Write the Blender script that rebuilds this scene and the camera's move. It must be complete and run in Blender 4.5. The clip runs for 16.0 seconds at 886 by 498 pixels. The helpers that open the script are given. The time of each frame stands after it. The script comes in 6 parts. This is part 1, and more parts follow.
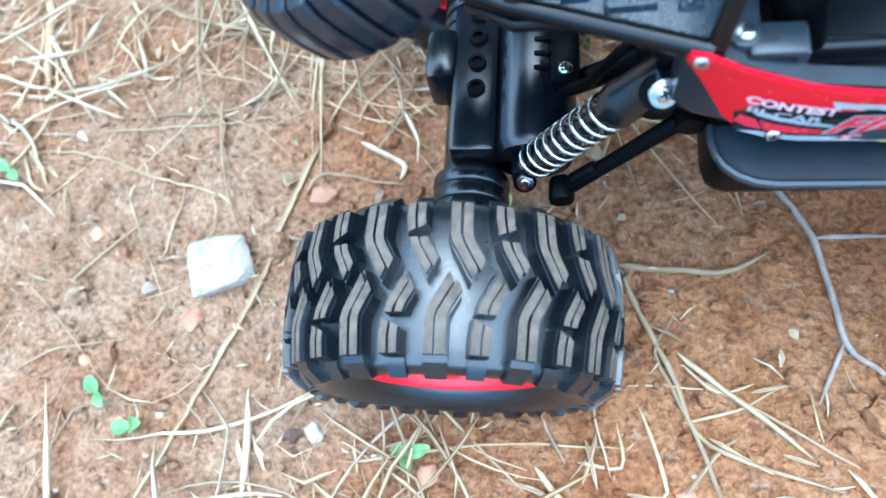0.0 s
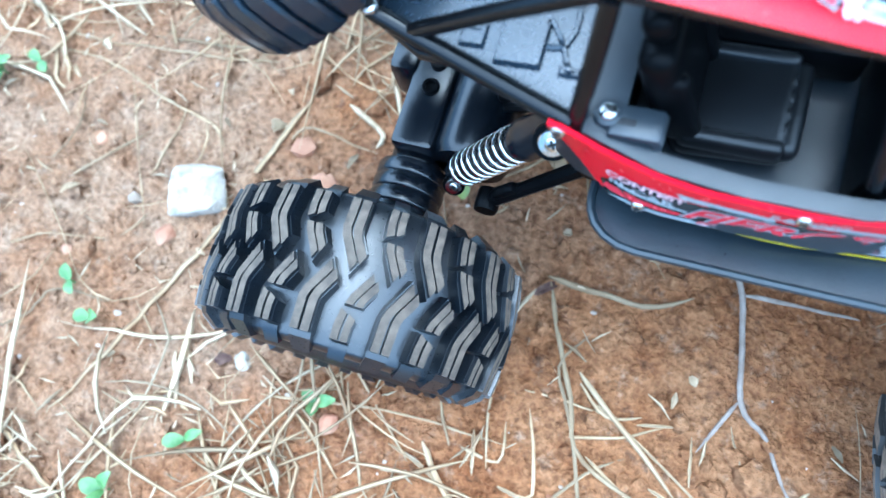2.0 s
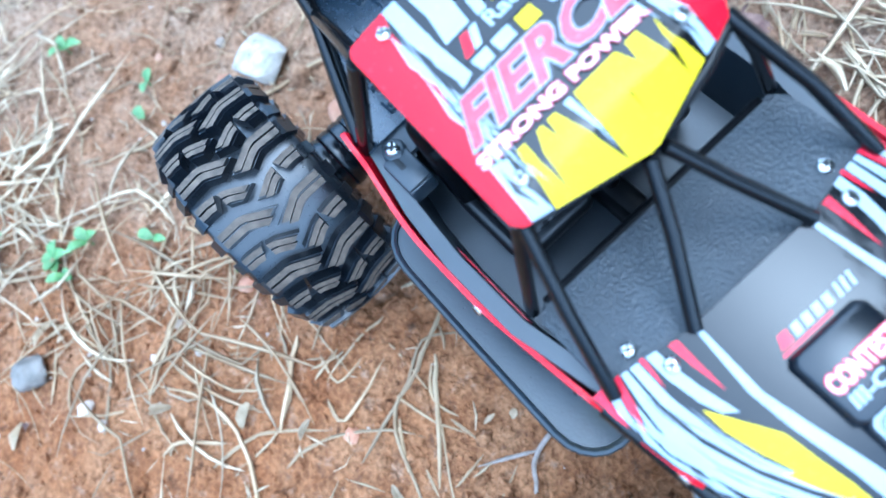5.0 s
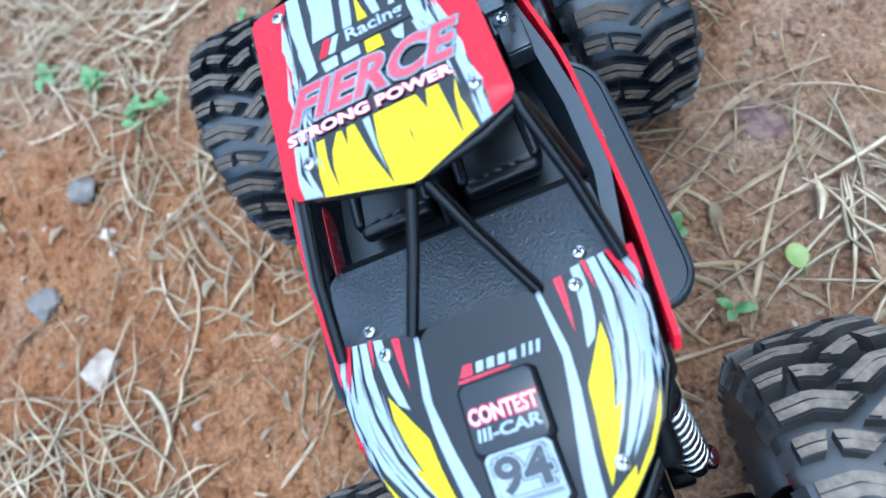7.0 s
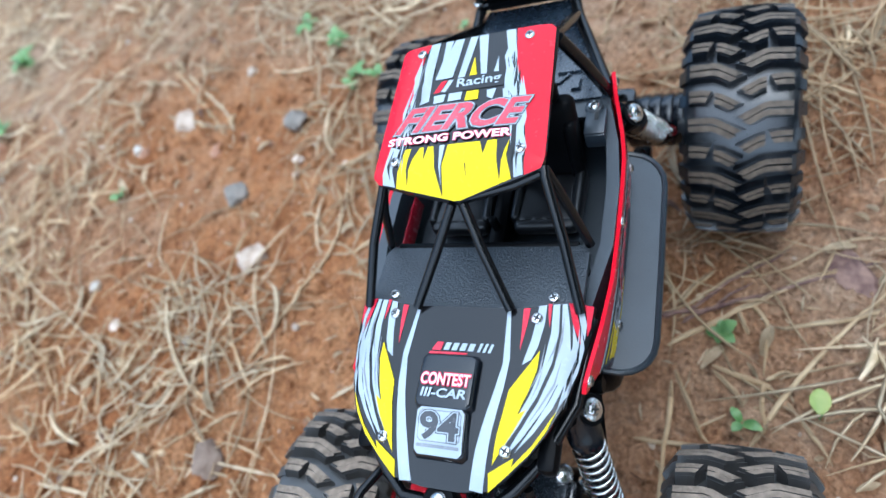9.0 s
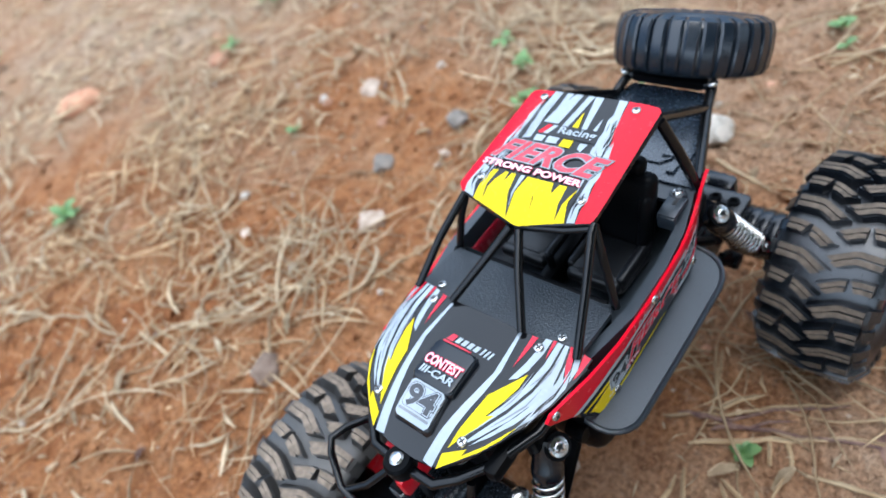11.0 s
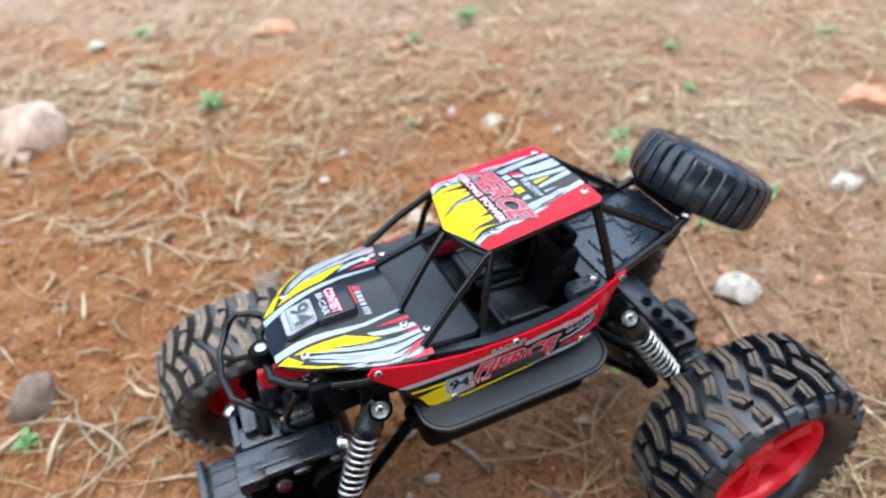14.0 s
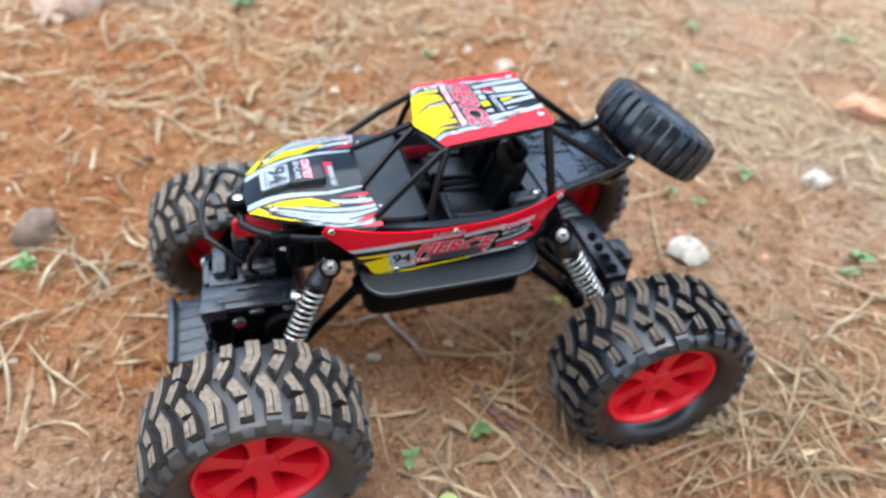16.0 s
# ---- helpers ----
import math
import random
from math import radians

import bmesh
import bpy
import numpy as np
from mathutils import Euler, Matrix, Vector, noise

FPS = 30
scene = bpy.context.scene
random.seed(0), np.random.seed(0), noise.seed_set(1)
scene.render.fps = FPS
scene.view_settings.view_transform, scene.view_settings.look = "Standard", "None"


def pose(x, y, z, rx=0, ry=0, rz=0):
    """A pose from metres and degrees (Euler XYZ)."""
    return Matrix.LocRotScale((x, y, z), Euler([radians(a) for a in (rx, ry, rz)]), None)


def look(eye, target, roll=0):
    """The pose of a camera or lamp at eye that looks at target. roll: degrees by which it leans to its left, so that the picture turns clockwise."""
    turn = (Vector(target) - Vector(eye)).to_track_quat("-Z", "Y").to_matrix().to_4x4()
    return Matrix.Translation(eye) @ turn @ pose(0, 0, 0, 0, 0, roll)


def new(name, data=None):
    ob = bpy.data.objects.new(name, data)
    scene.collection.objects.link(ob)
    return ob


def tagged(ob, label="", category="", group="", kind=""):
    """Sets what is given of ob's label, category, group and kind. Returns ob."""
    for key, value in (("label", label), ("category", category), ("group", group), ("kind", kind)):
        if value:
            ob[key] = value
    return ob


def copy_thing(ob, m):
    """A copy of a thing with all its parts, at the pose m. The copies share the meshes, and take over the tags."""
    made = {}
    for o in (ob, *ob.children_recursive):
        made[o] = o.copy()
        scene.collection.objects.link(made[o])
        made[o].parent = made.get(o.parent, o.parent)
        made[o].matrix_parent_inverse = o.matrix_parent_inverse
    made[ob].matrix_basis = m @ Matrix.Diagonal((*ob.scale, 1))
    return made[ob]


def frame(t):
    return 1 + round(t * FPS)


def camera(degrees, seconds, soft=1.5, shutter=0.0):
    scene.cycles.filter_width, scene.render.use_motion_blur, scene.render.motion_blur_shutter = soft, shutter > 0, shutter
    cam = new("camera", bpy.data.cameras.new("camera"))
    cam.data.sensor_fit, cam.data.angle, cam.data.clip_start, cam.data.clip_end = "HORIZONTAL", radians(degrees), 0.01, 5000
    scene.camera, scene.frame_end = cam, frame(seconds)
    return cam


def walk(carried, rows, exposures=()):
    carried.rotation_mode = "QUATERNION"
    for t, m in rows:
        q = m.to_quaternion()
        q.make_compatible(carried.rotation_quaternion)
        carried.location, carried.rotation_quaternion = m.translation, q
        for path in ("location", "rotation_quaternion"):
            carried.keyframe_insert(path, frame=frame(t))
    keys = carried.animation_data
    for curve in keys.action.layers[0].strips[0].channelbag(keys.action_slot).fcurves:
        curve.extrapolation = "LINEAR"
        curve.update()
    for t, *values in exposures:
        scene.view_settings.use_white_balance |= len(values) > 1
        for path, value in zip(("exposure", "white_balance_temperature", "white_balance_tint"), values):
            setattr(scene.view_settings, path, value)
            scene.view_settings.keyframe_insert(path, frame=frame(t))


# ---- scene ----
cam = camera(65.5, 16.0, soft=1.5)
cam.data.dof.use_dof, cam.data.dof.focus_distance, cam.data.dof.aperture_fstop = True, 0.28, 8.0
PATH = [
    (0, (-0.152, -0.165, 0.343), (-0.463, 0.497, -1.518), -23.1),
    (0.5, (-0.138, -0.158, 0.347), (-0.473, 0.471, -1.522), -23.3),
    (1, (-0.124, -0.152, 0.351), (-0.493, 0.435, -1.525), -24.4),
    (1.5, (-0.108, -0.147, 0.355), (-0.532, 0.389, -1.524), -26.6),
    (2, (-0.091, -0.14, 0.359), (-0.556, 0.328, -1.529), -28.8),
    (2.5, (-0.072, -0.133, 0.363), (-0.591, 0.269, -1.527), -31.4),
    (3, (-0.054, -0.122, 0.366), (-0.624, 0.203, -1.524), -34.8),
    (3.5, (-0.035, -0.111, 0.368), (-0.641, 0.15, -1.52), -36.0),
    (4, (-0.017, -0.095, 0.372), (-0.678, 0.1, -1.505), -38.0),
    (4.5, (0.002, -0.079, 0.374), (-0.69, 0.034, -1.499), -38.9),
    (5, (0.019, -0.06, 0.379), (-0.742, -0.022, -1.47), -39.9),
    (5.2, (0.026, -0.053, 0.381), (-0.75, -0.048, -1.462), -39.9),
    (7.3, (0.089, 0.048, 0.394), (-0.813, -0.364, -1.343), -39.2),
    (7.5, (0.095, 0.056, 0.402), (-0.834, -0.41, -1.307), -38.7),
    (8, (0.104, 0.076, 0.411), (-0.804, -0.516, -1.27), -38.8),
    (8.5, (0.113, 0.097, 0.423), (-0.795, -0.66, -1.191), -38.5),
    (9, (0.114, 0.112, 0.431), (-0.774, -0.719, -1.157), -35.8),
    (9.2, (0.11, 0.115, 0.435), (-0.739, -0.744, -1.159), -35.6),
    (11.3, (0.12, 0.183, 0.444), (-0.611, -1.076, -0.927), -22.7),
    (11.5, (0.119, 0.192, 0.444), (-0.589, -1.108, -0.902), -21.5),
    (12, (0.112, 0.21, 0.447), (-0.533, -1.152, -0.868), -19.2),
    (12.5, (0.105, 0.23, 0.447), (-0.468, -1.196, -0.833), -16.4),
    (13, (0.095, 0.249, 0.443), (-0.459, -1.205, -0.813), -11.6),
    (13.5, (0.085, 0.268, 0.441), (-0.467, -1.199, -0.802), -7.1),
    (14, (0.077, 0.284, 0.441), (-0.469, -1.185, -0.801), -4.1),
    (14.5, (0.073, 0.301, 0.447), (-0.438, -1.143, -0.838), -2.9),
    (15, (0.072, 0.321, 0.447), (-0.431, -1.106, -0.861), 0.3),
    (15.5, (0.071, 0.341, 0.448), (-0.402, -1.075, -0.883), 2.4),
    (16, (0.069, 0.357, 0.446), (-0.428, -1.044, -0.892), 5.8),
]
walk(cam, [(t, look(eye, target, roll)) for t, eye, target, roll in PATH],
     exposures=[(0.0, 1.76, 4500, -6), (4.0, 1.75, 4270, -4), (5.0, 1.47, 4250, -2), (8.0, 0.87, 4840, 0), (12.0, 0.85, 5580, 5), (16.0, 1.16, 5680, 4)])

# ---------------------------------------------------------------- light
world = bpy.data.worlds.new("overcast_sky")
scene.world = world
world.use_nodes = True
wn = world.node_tree
wn.nodes.clear()
sky = wn.nodes.new("ShaderNodeTexSky")
sky.sky_type = "NISHITA"
sky.sun_disc = False
sky.sun_elevation = radians(74)
sky.sun_rotation = radians(22)
sky.dust_density = 4.0
bg = wn.nodes.new("ShaderNodeBackground")
bg.inputs["Strength"].default_value = 0.14
wout = wn.nodes.new("ShaderNodeOutputWorld")
wn.links.new(sky.outputs[0], bg.inputs[0])
wn.links.new(bg.outputs[0], wout.inputs[0])
sun = new("sun", bpy.data.lights.new("sun", "SUN"))
sun.data.energy = 3.1
sun.data.angle = radians(140)
sun.data.color = (1.0, 0.975, 0.94)
sun.matrix_world = look((0.12, 0.30, 1.5), (0, 0, 0))


# ---------------------------------------------------------------- materials
def mat(name, colour, rough=0.5, metal=0.0, colour2=None, scale=40.0, bump=0.0, bump_scale=400.0, rough_var=0.1, coat=0.0, spec=0.5, detail=6.0, island=0.0, lo=0.35, hi=0.65):
    """Principled material with two-scale colour variation, gloss variation and fine relief."""
    m = bpy.data.materials.new(name)
    m.use_nodes = True
    nt = m.node_tree
    n, l = nt.nodes, nt.links
    b = n["Principled BSDF"]
    tc = n.new("ShaderNodeTexCoord")
    big = n.new("ShaderNodeTexNoise")
    big.inputs["Scale"].default_value = scale
    big.inputs["Detail"].default_value = detail
    l.new(tc.outputs["Object"], big.inputs["Vector"])
    ramp = n.new("ShaderNodeValToRGB")
    ramp.color_ramp.elements[0].position, ramp.color_ramp.elements[1].position = lo, hi
    ramp.color_ramp.elements[0].color = (*colour, 1)
    ramp.color_ramp.elements[1].color = (*(colour2 or [c * 1.18 for c in colour]), 1)
    l.new(big.outputs[0], ramp.inputs[0])
    last = ramp.outputs[0]
    if island:
        geo = n.new("ShaderNodeNewGeometry")
        hsv = n.new("ShaderNodeHueSaturation")
        mp = n.new("ShaderNodeMapRange")
        mp.inputs["To Min"].default_value, mp.inputs["To Max"].default_value = 1 - island, 1 + island
        l.new(geo.outputs["Random Per Island"], mp.inputs[0])
        l.new(mp.outputs[0], hsv.inputs["Value"])
        l.new(last, hsv.inputs["Color"])
        last = hsv.outputs[0]
    l.new(last, b.inputs["Base Color"])
    fine = n.new("ShaderNodeTexNoise")
    fine.inputs["Scale"].default_value = bump_scale
    fine.inputs["Detail"].default_value = 4.0
    l.new(tc.outputs["Object"], fine.inputs["Vector"])
    mr = n.new("ShaderNodeMapRange")
    mr.inputs["To Min"].default_value, mr.inputs["To Max"].default_value = max(0.02, rough - rough_var), min(1.0, rough + rough_var)
    l.new(fine.outputs[0], mr.inputs[0])
    l.new(mr.outputs[0], b.inputs["Roughness"])
    b.inputs["Metallic"].default_value = metal
    b.inputs["Coat Weight"].default_value = coat
    b.inputs["Coat Roughness"].default_value = 0.08
    b.inputs["Specular IOR Level"].default_value = spec
    if bump:
        bp = n.new("ShaderNodeBump")
        bp.inputs["Strength"].default_value = bump
        bp.inputs["Distance"].default_value = 0.0008
        l.new(fine.outputs[0], bp.inputs["Height"])
        l.new(bp.outputs[0], b.inputs["Normal"])
    return m


BOARD = mat("dull_black_plastic", (0.010, 0.0145, 0.019), 0.32, colour2=(0.014, 0.020, 0.026), bump=0.1, bump_scale=900, scale=50, spec=0.6)
BLACK = mat("black_plastic", (0.0018, 0.0020, 0.0024), 0.34, colour2=(0.0032, 0.0035, 0.0042), bump=0.08, bump_scale=1500, spec=0.06)
BAR = mat("satin_black_tube", (0.0018, 0.0021, 0.0026), 0.22, colour2=(0.0030, 0.0034, 0.0042), rough_var=0.04, spec=0.34)
BLACK_GLOSS = mat("glossy_black_plastic", (0.0026, 0.0040, 0.0065), 0.24, colour2=(0.0045, 0.0062, 0.0095), rough_var=0.06, spec=0.6)
SPARE = mat("spare_rubber", (0.006, 0.010, 0.016), 0.24, colour2=(0.009, 0.014, 0.021), rough_var=0.06, spec=0.6)
DECK = mat("satin_black_plastic", (0.016, 0.024, 0.036), 0.27, colour2=(0.020, 0.030, 0.044), rough_var=0.03, spec=1.0)
BLACK_GRAIN = mat("grained_black_plastic", (0.014, 0.018, 0.023), 0.33, colour2=(0.021, 0.027, 0.033), spec=0.7, bump=0.75, bump_scale=950)
GREY_TUB = mat("dark_grey_plastic", (0.014, 0.019, 0.025), 0.36, colour2=(0.021, 0.027, 0.034), bump=0.06, bump_scale=1200, scale=60, spec=0.7)
RUBBER = mat("tyre_rubber", (0.0042, 0.0063, 0.0098), 0.30, colour2=(0.0095, 0.010, 0.0108), scale=90, bump=0.06, bump_scale=900, rough_var=0.08, lo=0.45, hi=0.8, spec=0.88)
RUBBER_GREY = mat("dusty_tyre_rubber", (0.020, 0.0205, 0.021), 0.42, colour2=(0.052, 0.047, 0.042), scale=60, bump=0.1, bump_scale=900, rough_var=0.1, spec=0.8)
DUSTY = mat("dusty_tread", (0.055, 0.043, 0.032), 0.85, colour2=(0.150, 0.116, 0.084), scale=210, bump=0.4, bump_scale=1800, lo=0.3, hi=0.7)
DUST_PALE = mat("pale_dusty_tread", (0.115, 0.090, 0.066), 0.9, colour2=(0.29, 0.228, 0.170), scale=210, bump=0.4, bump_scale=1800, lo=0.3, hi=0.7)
RED = mat("red_paint", (0.58, 0.002, 0.016), 0.24, colour2=(0.64, 0.003, 0.020), coat=0.0, scale=25, spec=0.25)
RED_RIM = mat("red_plastic", (0.66, 0.004, 0.018), 0.32, colour2=(0.74, 0.006, 0.024), scale=30)
BLACK_PANEL = mat("black_lacquer", (0.006, 0.006, 0.007), 0.07, colour2=(0.009, 0.009, 0.010), coat=0.1, rough_var=0.03, spec=0.38)
WHITE = mat("white_print", (0.36, 0.405, 0.44), 0.25, colour2=(0.41, 0.455, 0.485), spec=0.35)
YELLOW = mat("yellow_print", (0.70, 0.53, 0.0), 0.25, colour2=(0.74, 0.57, 0.001), spec=0.15)
GREY_INK = mat("grey_print", (0.16, 0.17, 0.19), 0.25, colour2=(0.24, 0.25, 0.27), coat=0.4)
DARK_INK = mat("dark_print", (0.02, 0.021, 0.026), 0.25, colour2=(0.03, 0.031, 0.036), coat=0.4)
CRIMSON = mat("crimson_print", (0.46, 0.012, 0.035), 0.25, colour2=(0.58, 0.05, 0.08), coat=0.3, scale=90)
RED_INK = mat("red_print", (0.58, 0.012, 0.035), 0.25, colour2=(0.66, 0.03, 0.06), coat=0.05, spec=0.3)
PINK_INK = mat("pale_pink_print", (0.80, 0.52, 0.58), 0.25, colour2=(0.85, 0.62, 0.68), coat=0.4)
STEEL = mat("screw_steel", (0.55, 0.55, 0.54), 0.25, metal=1.0, colour2=(0.68, 0.67, 0.65), scale=300)
# lighter copy of the seat's black plastic, for the lit cushion
SEAT_LIT = mat("lit_seat_plastic", (0.006, 0.0065, 0.0075), 0.36, colour2=(0.010, 0.011, 0.0125), spec=0.4, bump=0.05, bump_scale=1200)
# black plastic with the sky's sheen on upper faces lightened into its base
GEAR = mat("sky_sheen_black_plastic", (0.013, 0.017, 0.022), 0.26, colour2=(0.022, 0.027, 0.034), rough_var=0.08, spec=0.9, bump=0.08, bump_scale=900)
CHROME = mat("spring_chrome", (0.60, 0.59, 0.56), 0.24, metal=1.0, colour2=(0.70, 0.69, 0.66))
# near-black colour that stands for the shade inside slots
DARK = mat("recess_shade", (0.01, 0.01, 0.01), 0.7)

MM = 0.001
WO = {}                                   # world origin of every part
LEAN = [0.0]                              # the body leans a little on its springs
YAW = 0.018                               # and sits slightly askew on its axles


def finish(me, sharp):
    for p in me.polygons:
        p.use_smooth = True
    me.set_sharp_from_angle(angle=radians(sharp))


def part(name, bm, material, parent, label="", sharp=32, scale=MM):
    """Links a bmesh (in millimetres) as one mesh object under a thing or part, with its origin in its middle."""
    bmesh.ops.recalc_face_normals(bm, faces=bm.faces)
    if LEAN[0]:
        for v in bm.verts:
            v.co.z += LEAN[0] * v.co.y
            v.co.y += YAW * v.co.x
    bmesh.ops.scale(bm, vec=(scale,) * 3, verts=bm.verts)
    lo = Vector([min(v.co[i] for v in bm.verts) for i in range(3)])
    hi = Vector([max(v.co[i] for v in bm.verts) for i in range(3)])
    c = (lo + hi) / 2
    bmesh.ops.translate(bm, vec=-c, verts=bm.verts)
    me = bpy.data.meshes.new(name)
    bm.to_mesh(me)
    bm.free()
    for m in (material if isinstance(material, (list, tuple)) else [material]):
        me.materials.append(m)
    finish(me, sharp)
    ob = new(name, me)
    if parent is not None:
        ob.parent = parent
        ob.location = c - WO[parent]
    else:
        ob.location = c
    WO[ob] = c
    if label:
        tagged(ob, label)
    return ob


def shared(name, me, parent, where, rot=None, label=""):
    """One more object on an existing mesh, under a parent, at a world place in metres."""
    ob = new(name, me)
    ob.parent = parent
    m = (rot or Matrix()).to_4x4()
    m.translation = Vector(where) - WO[parent]
    ob.matrix_local = m
    WO[ob] = Vector(where)
    if label:
        tagged(ob, label)
    return ob


# ---------------------------------------------------------------- mesh makers (millimetres)
def box(bm, c, size, bevel=1.0, rot=None, segs=2):
    r = bmesh.ops.create_cube(bm, size=1.0)
    vs = r["verts"]
    bmesh.ops.scale(bm, vec=size, verts=vs)
    if bevel:
        es = list({e for v in vs for e in v.link_edges})
        vs = list({v for f in bmesh.ops.bevel(bm, geom=es, offset=min(bevel, min(size) * 0.45), segments=segs, profile=0.5, affect="EDGES")["faces"] for v in f.verts})
    if rot is not None:
        bmesh.ops.rotate(bm, cent=(0, 0, 0), matrix=rot.to_3x3(), verts=vs)
    bmesh.ops.translate(bm, vec=c, verts=vs)
    return vs


def frame_of(d):
    d = d.normalized()
    a = Vector((0, 0, 1)) if abs(d.z) < 0.9 else Vector((1, 0, 0))
    x = d.cross(a).normalized()
    return x, x.cross(d).normalized()


def tube(bm, pts, r, n=10, caps=True):
    """A round bar along a bent line; r may be one radius or one per point."""
    pts = [Vector(p) for p in pts]
    rings = []
    for i, p in enumerate(pts):
        d = (pts[min(i + 1, len(pts) - 1)] - pts[max(i - 1, 0)])
        if i == 0:
            x, y = frame_of(d)
        else:
            dn = d.normalized()
            x = (x - dn * x.dot(dn)).normalized()
            y = x.cross(dn).normalized()
        rr = r[i] if isinstance(r, (list, tuple)) else r
        rings.append([bm.verts.new(p + (x * math.cos(2 * math.pi * k / n) + y * math.sin(2 * math.pi * k / n)) * rr) for k in range(n)])
    for a, b in zip(rings, rings[1:]):
        for k in range(n):
            bm.faces.new((a[k], a[(k + 1) % n], b[(k + 1) % n], b[k]))
    if caps:
        bm.faces.new(rings[0][::-1])
        bm.faces.new(rings[-1])


def lathe(bm, profile, m=None, n=32, closed=False, mi=0):
    """Turns (radius, height) pairs about z, then moves them by m."""
    m = m or Matrix()
    rings = []
    for r, h in profile:
        rings.append([bm.verts.new(m @ Vector((r * math.cos(2 * math.pi * k / n), r * math.sin(2 * math.pi * k / n), h))) for k in range(n)] if r > 1e-6 else [bm.verts.new(m @ Vector((0, 0, h)))])
    pairs = list(zip(rings, rings[1:])) + ([(rings[-1], rings[0])] if closed else [])
    for a, b in pairs:
        for k in range(n):
            vs = [a[k % len(a)], a[(k + 1) % len(a)], b[(k + 1) % len(b)], b[k % len(b)]]
            vs = list(dict.fromkeys(vs))
            if len(vs) > 2:
                f = bm.faces.new(vs)
                f.material_index = mi


def aim(a, b):
    """A matrix at a whose z axis points to b."""
    d = (Vector(b) - Vector(a)).normalized()
    return Matrix.Translation(a) @ d.to_track_quat("Z", "Y").to_matrix().to_4x4()


def plate(bm, outline, thick, place=None, bevel=0.0, grid=0.0):
    """A flat plate from a 2D outline, thick downwards, its points placed by place(x, y, h)."""
    place = place or (lambda x, y, h: Vector((x, y, h)))
    f = bm.faces.new([bm.verts.new((x, y, 0)) for x, y in outline])
    if f.normal.z < 0:
        f.normal_flip()
    bmesh.ops.triangulate(bm, faces=[f])
    if grid:
        cut_grid(bm, grid)
    top = list(bm.faces)
    rim = [e for e in bm.edges if len(e.link_faces) == 1]
    low = {v: bm.verts.new((v.co.x, v.co.y, -thick)) for v in bm.verts[:]}
    for fc in top:
        bm.faces.new([low[v] for v in reversed(fc.verts)])
    for e in rim:
        a, b = e.verts
        bm.faces.new((a, b, low[b], low[a]))
    for v in bm.verts:
        v.co = place(v.co.x, v.co.y, v.co.z)


def cut_grid(bm, step):
    for axis in (0, 1):
        lo = min(v.co[axis] for v in bm.verts)
        hi = max(v.co[axis] for v in bm.verts)
        k = math.floor(lo / step) + 1
        while k * step < hi - 1e-6:
            co, no = [0, 0, 0], [0, 0, 0]
            co[axis], no[axis] = k * step, 1
            bmesh.ops.bisect_plane(bm, geom=bm.verts[:] + bm.edges[:] + bm.faces[:], dist=1e-5, plane_co=co, plane_no=no)
            k += 1


def sticker(name, shapes, place, mats, parent, label, grid=6.0):
    """Printed shapes on a panel: (outline, layer, index of ink). Each layer lies a hair above the one below."""
    bm = bmesh.new()
    for outline, layer, ink in shapes:
        b = bmesh.new()
        f = b.faces.new([b.verts.new((x, y, 0)) for x, y in outline])
        f.normal_update()
        if f.normal.z < 0:
            f.normal_flip()
        bmesh.ops.triangulate(b, faces=[f])
        cut_grid(b, grid)
        vmap = {v: bm.verts.new(place(v.co.x, v.co.y, 0.12 + 0.09 * layer)) for v in b.verts}
        for fc in b.faces:
            g = bm.faces.new([vmap[v] for v in fc.verts])
            g.material_index = ink
        b.free()
    return part(name, bm, mats, parent, label, sharp=60)


def mirrored(shapes, dy=0.0):
    return shapes + [([(x, 2 * dy - y) for x, y in o], l, i) for o, l, i in shapes]


def text_mesh(text, bold):
    cu = bpy.data.curves.new("lettering", "FONT")
    cu.body, cu.size, cu.offset, cu.resolution_u = text, 1.0, bold, 3
    tmp = bpy.data.objects.new("lettering", cu)
    bm = bmesh.new()
    bm.from_mesh(tmp.to_mesh())
    tmp.to_mesh_clear()
    bpy.data.objects.remove(tmp)
    bpy.data.curves.remove(cu)
    return bm


def letters(name, text, place, start, height, width, along, up, ink, parent, layer=3, shear=0.0, bold=0.0, label=""):
    """Lettering of a given cap height and width laid on a panel: start is the 2D foot of the first letter, along and up are 2D ways on the panel."""
    plain = text_mesh(text, 0.0)
    x0, x1 = min(v.co.x for v in plain.verts), max(v.co.x for v in plain.verts)
    y1 = max(v.co.y for v in plain.verts)
    plain.free()
    bm = text_mesh(text, bold)
    bmesh.ops.triangulate(bm, faces=bm.faces)
    for v in bm.verts:
        h = v.co.y / y1 * height
        a = (v.co.x - x0) / (x1 - x0) * width + shear * h
        v.co = place(start[0] + along[0] * a + up[0] * h, start[1] + along[1] * a + up[1] * h, 0.12 + 0.09 * layer)
    return part(name, bm, ink, parent, label, sharp=60)


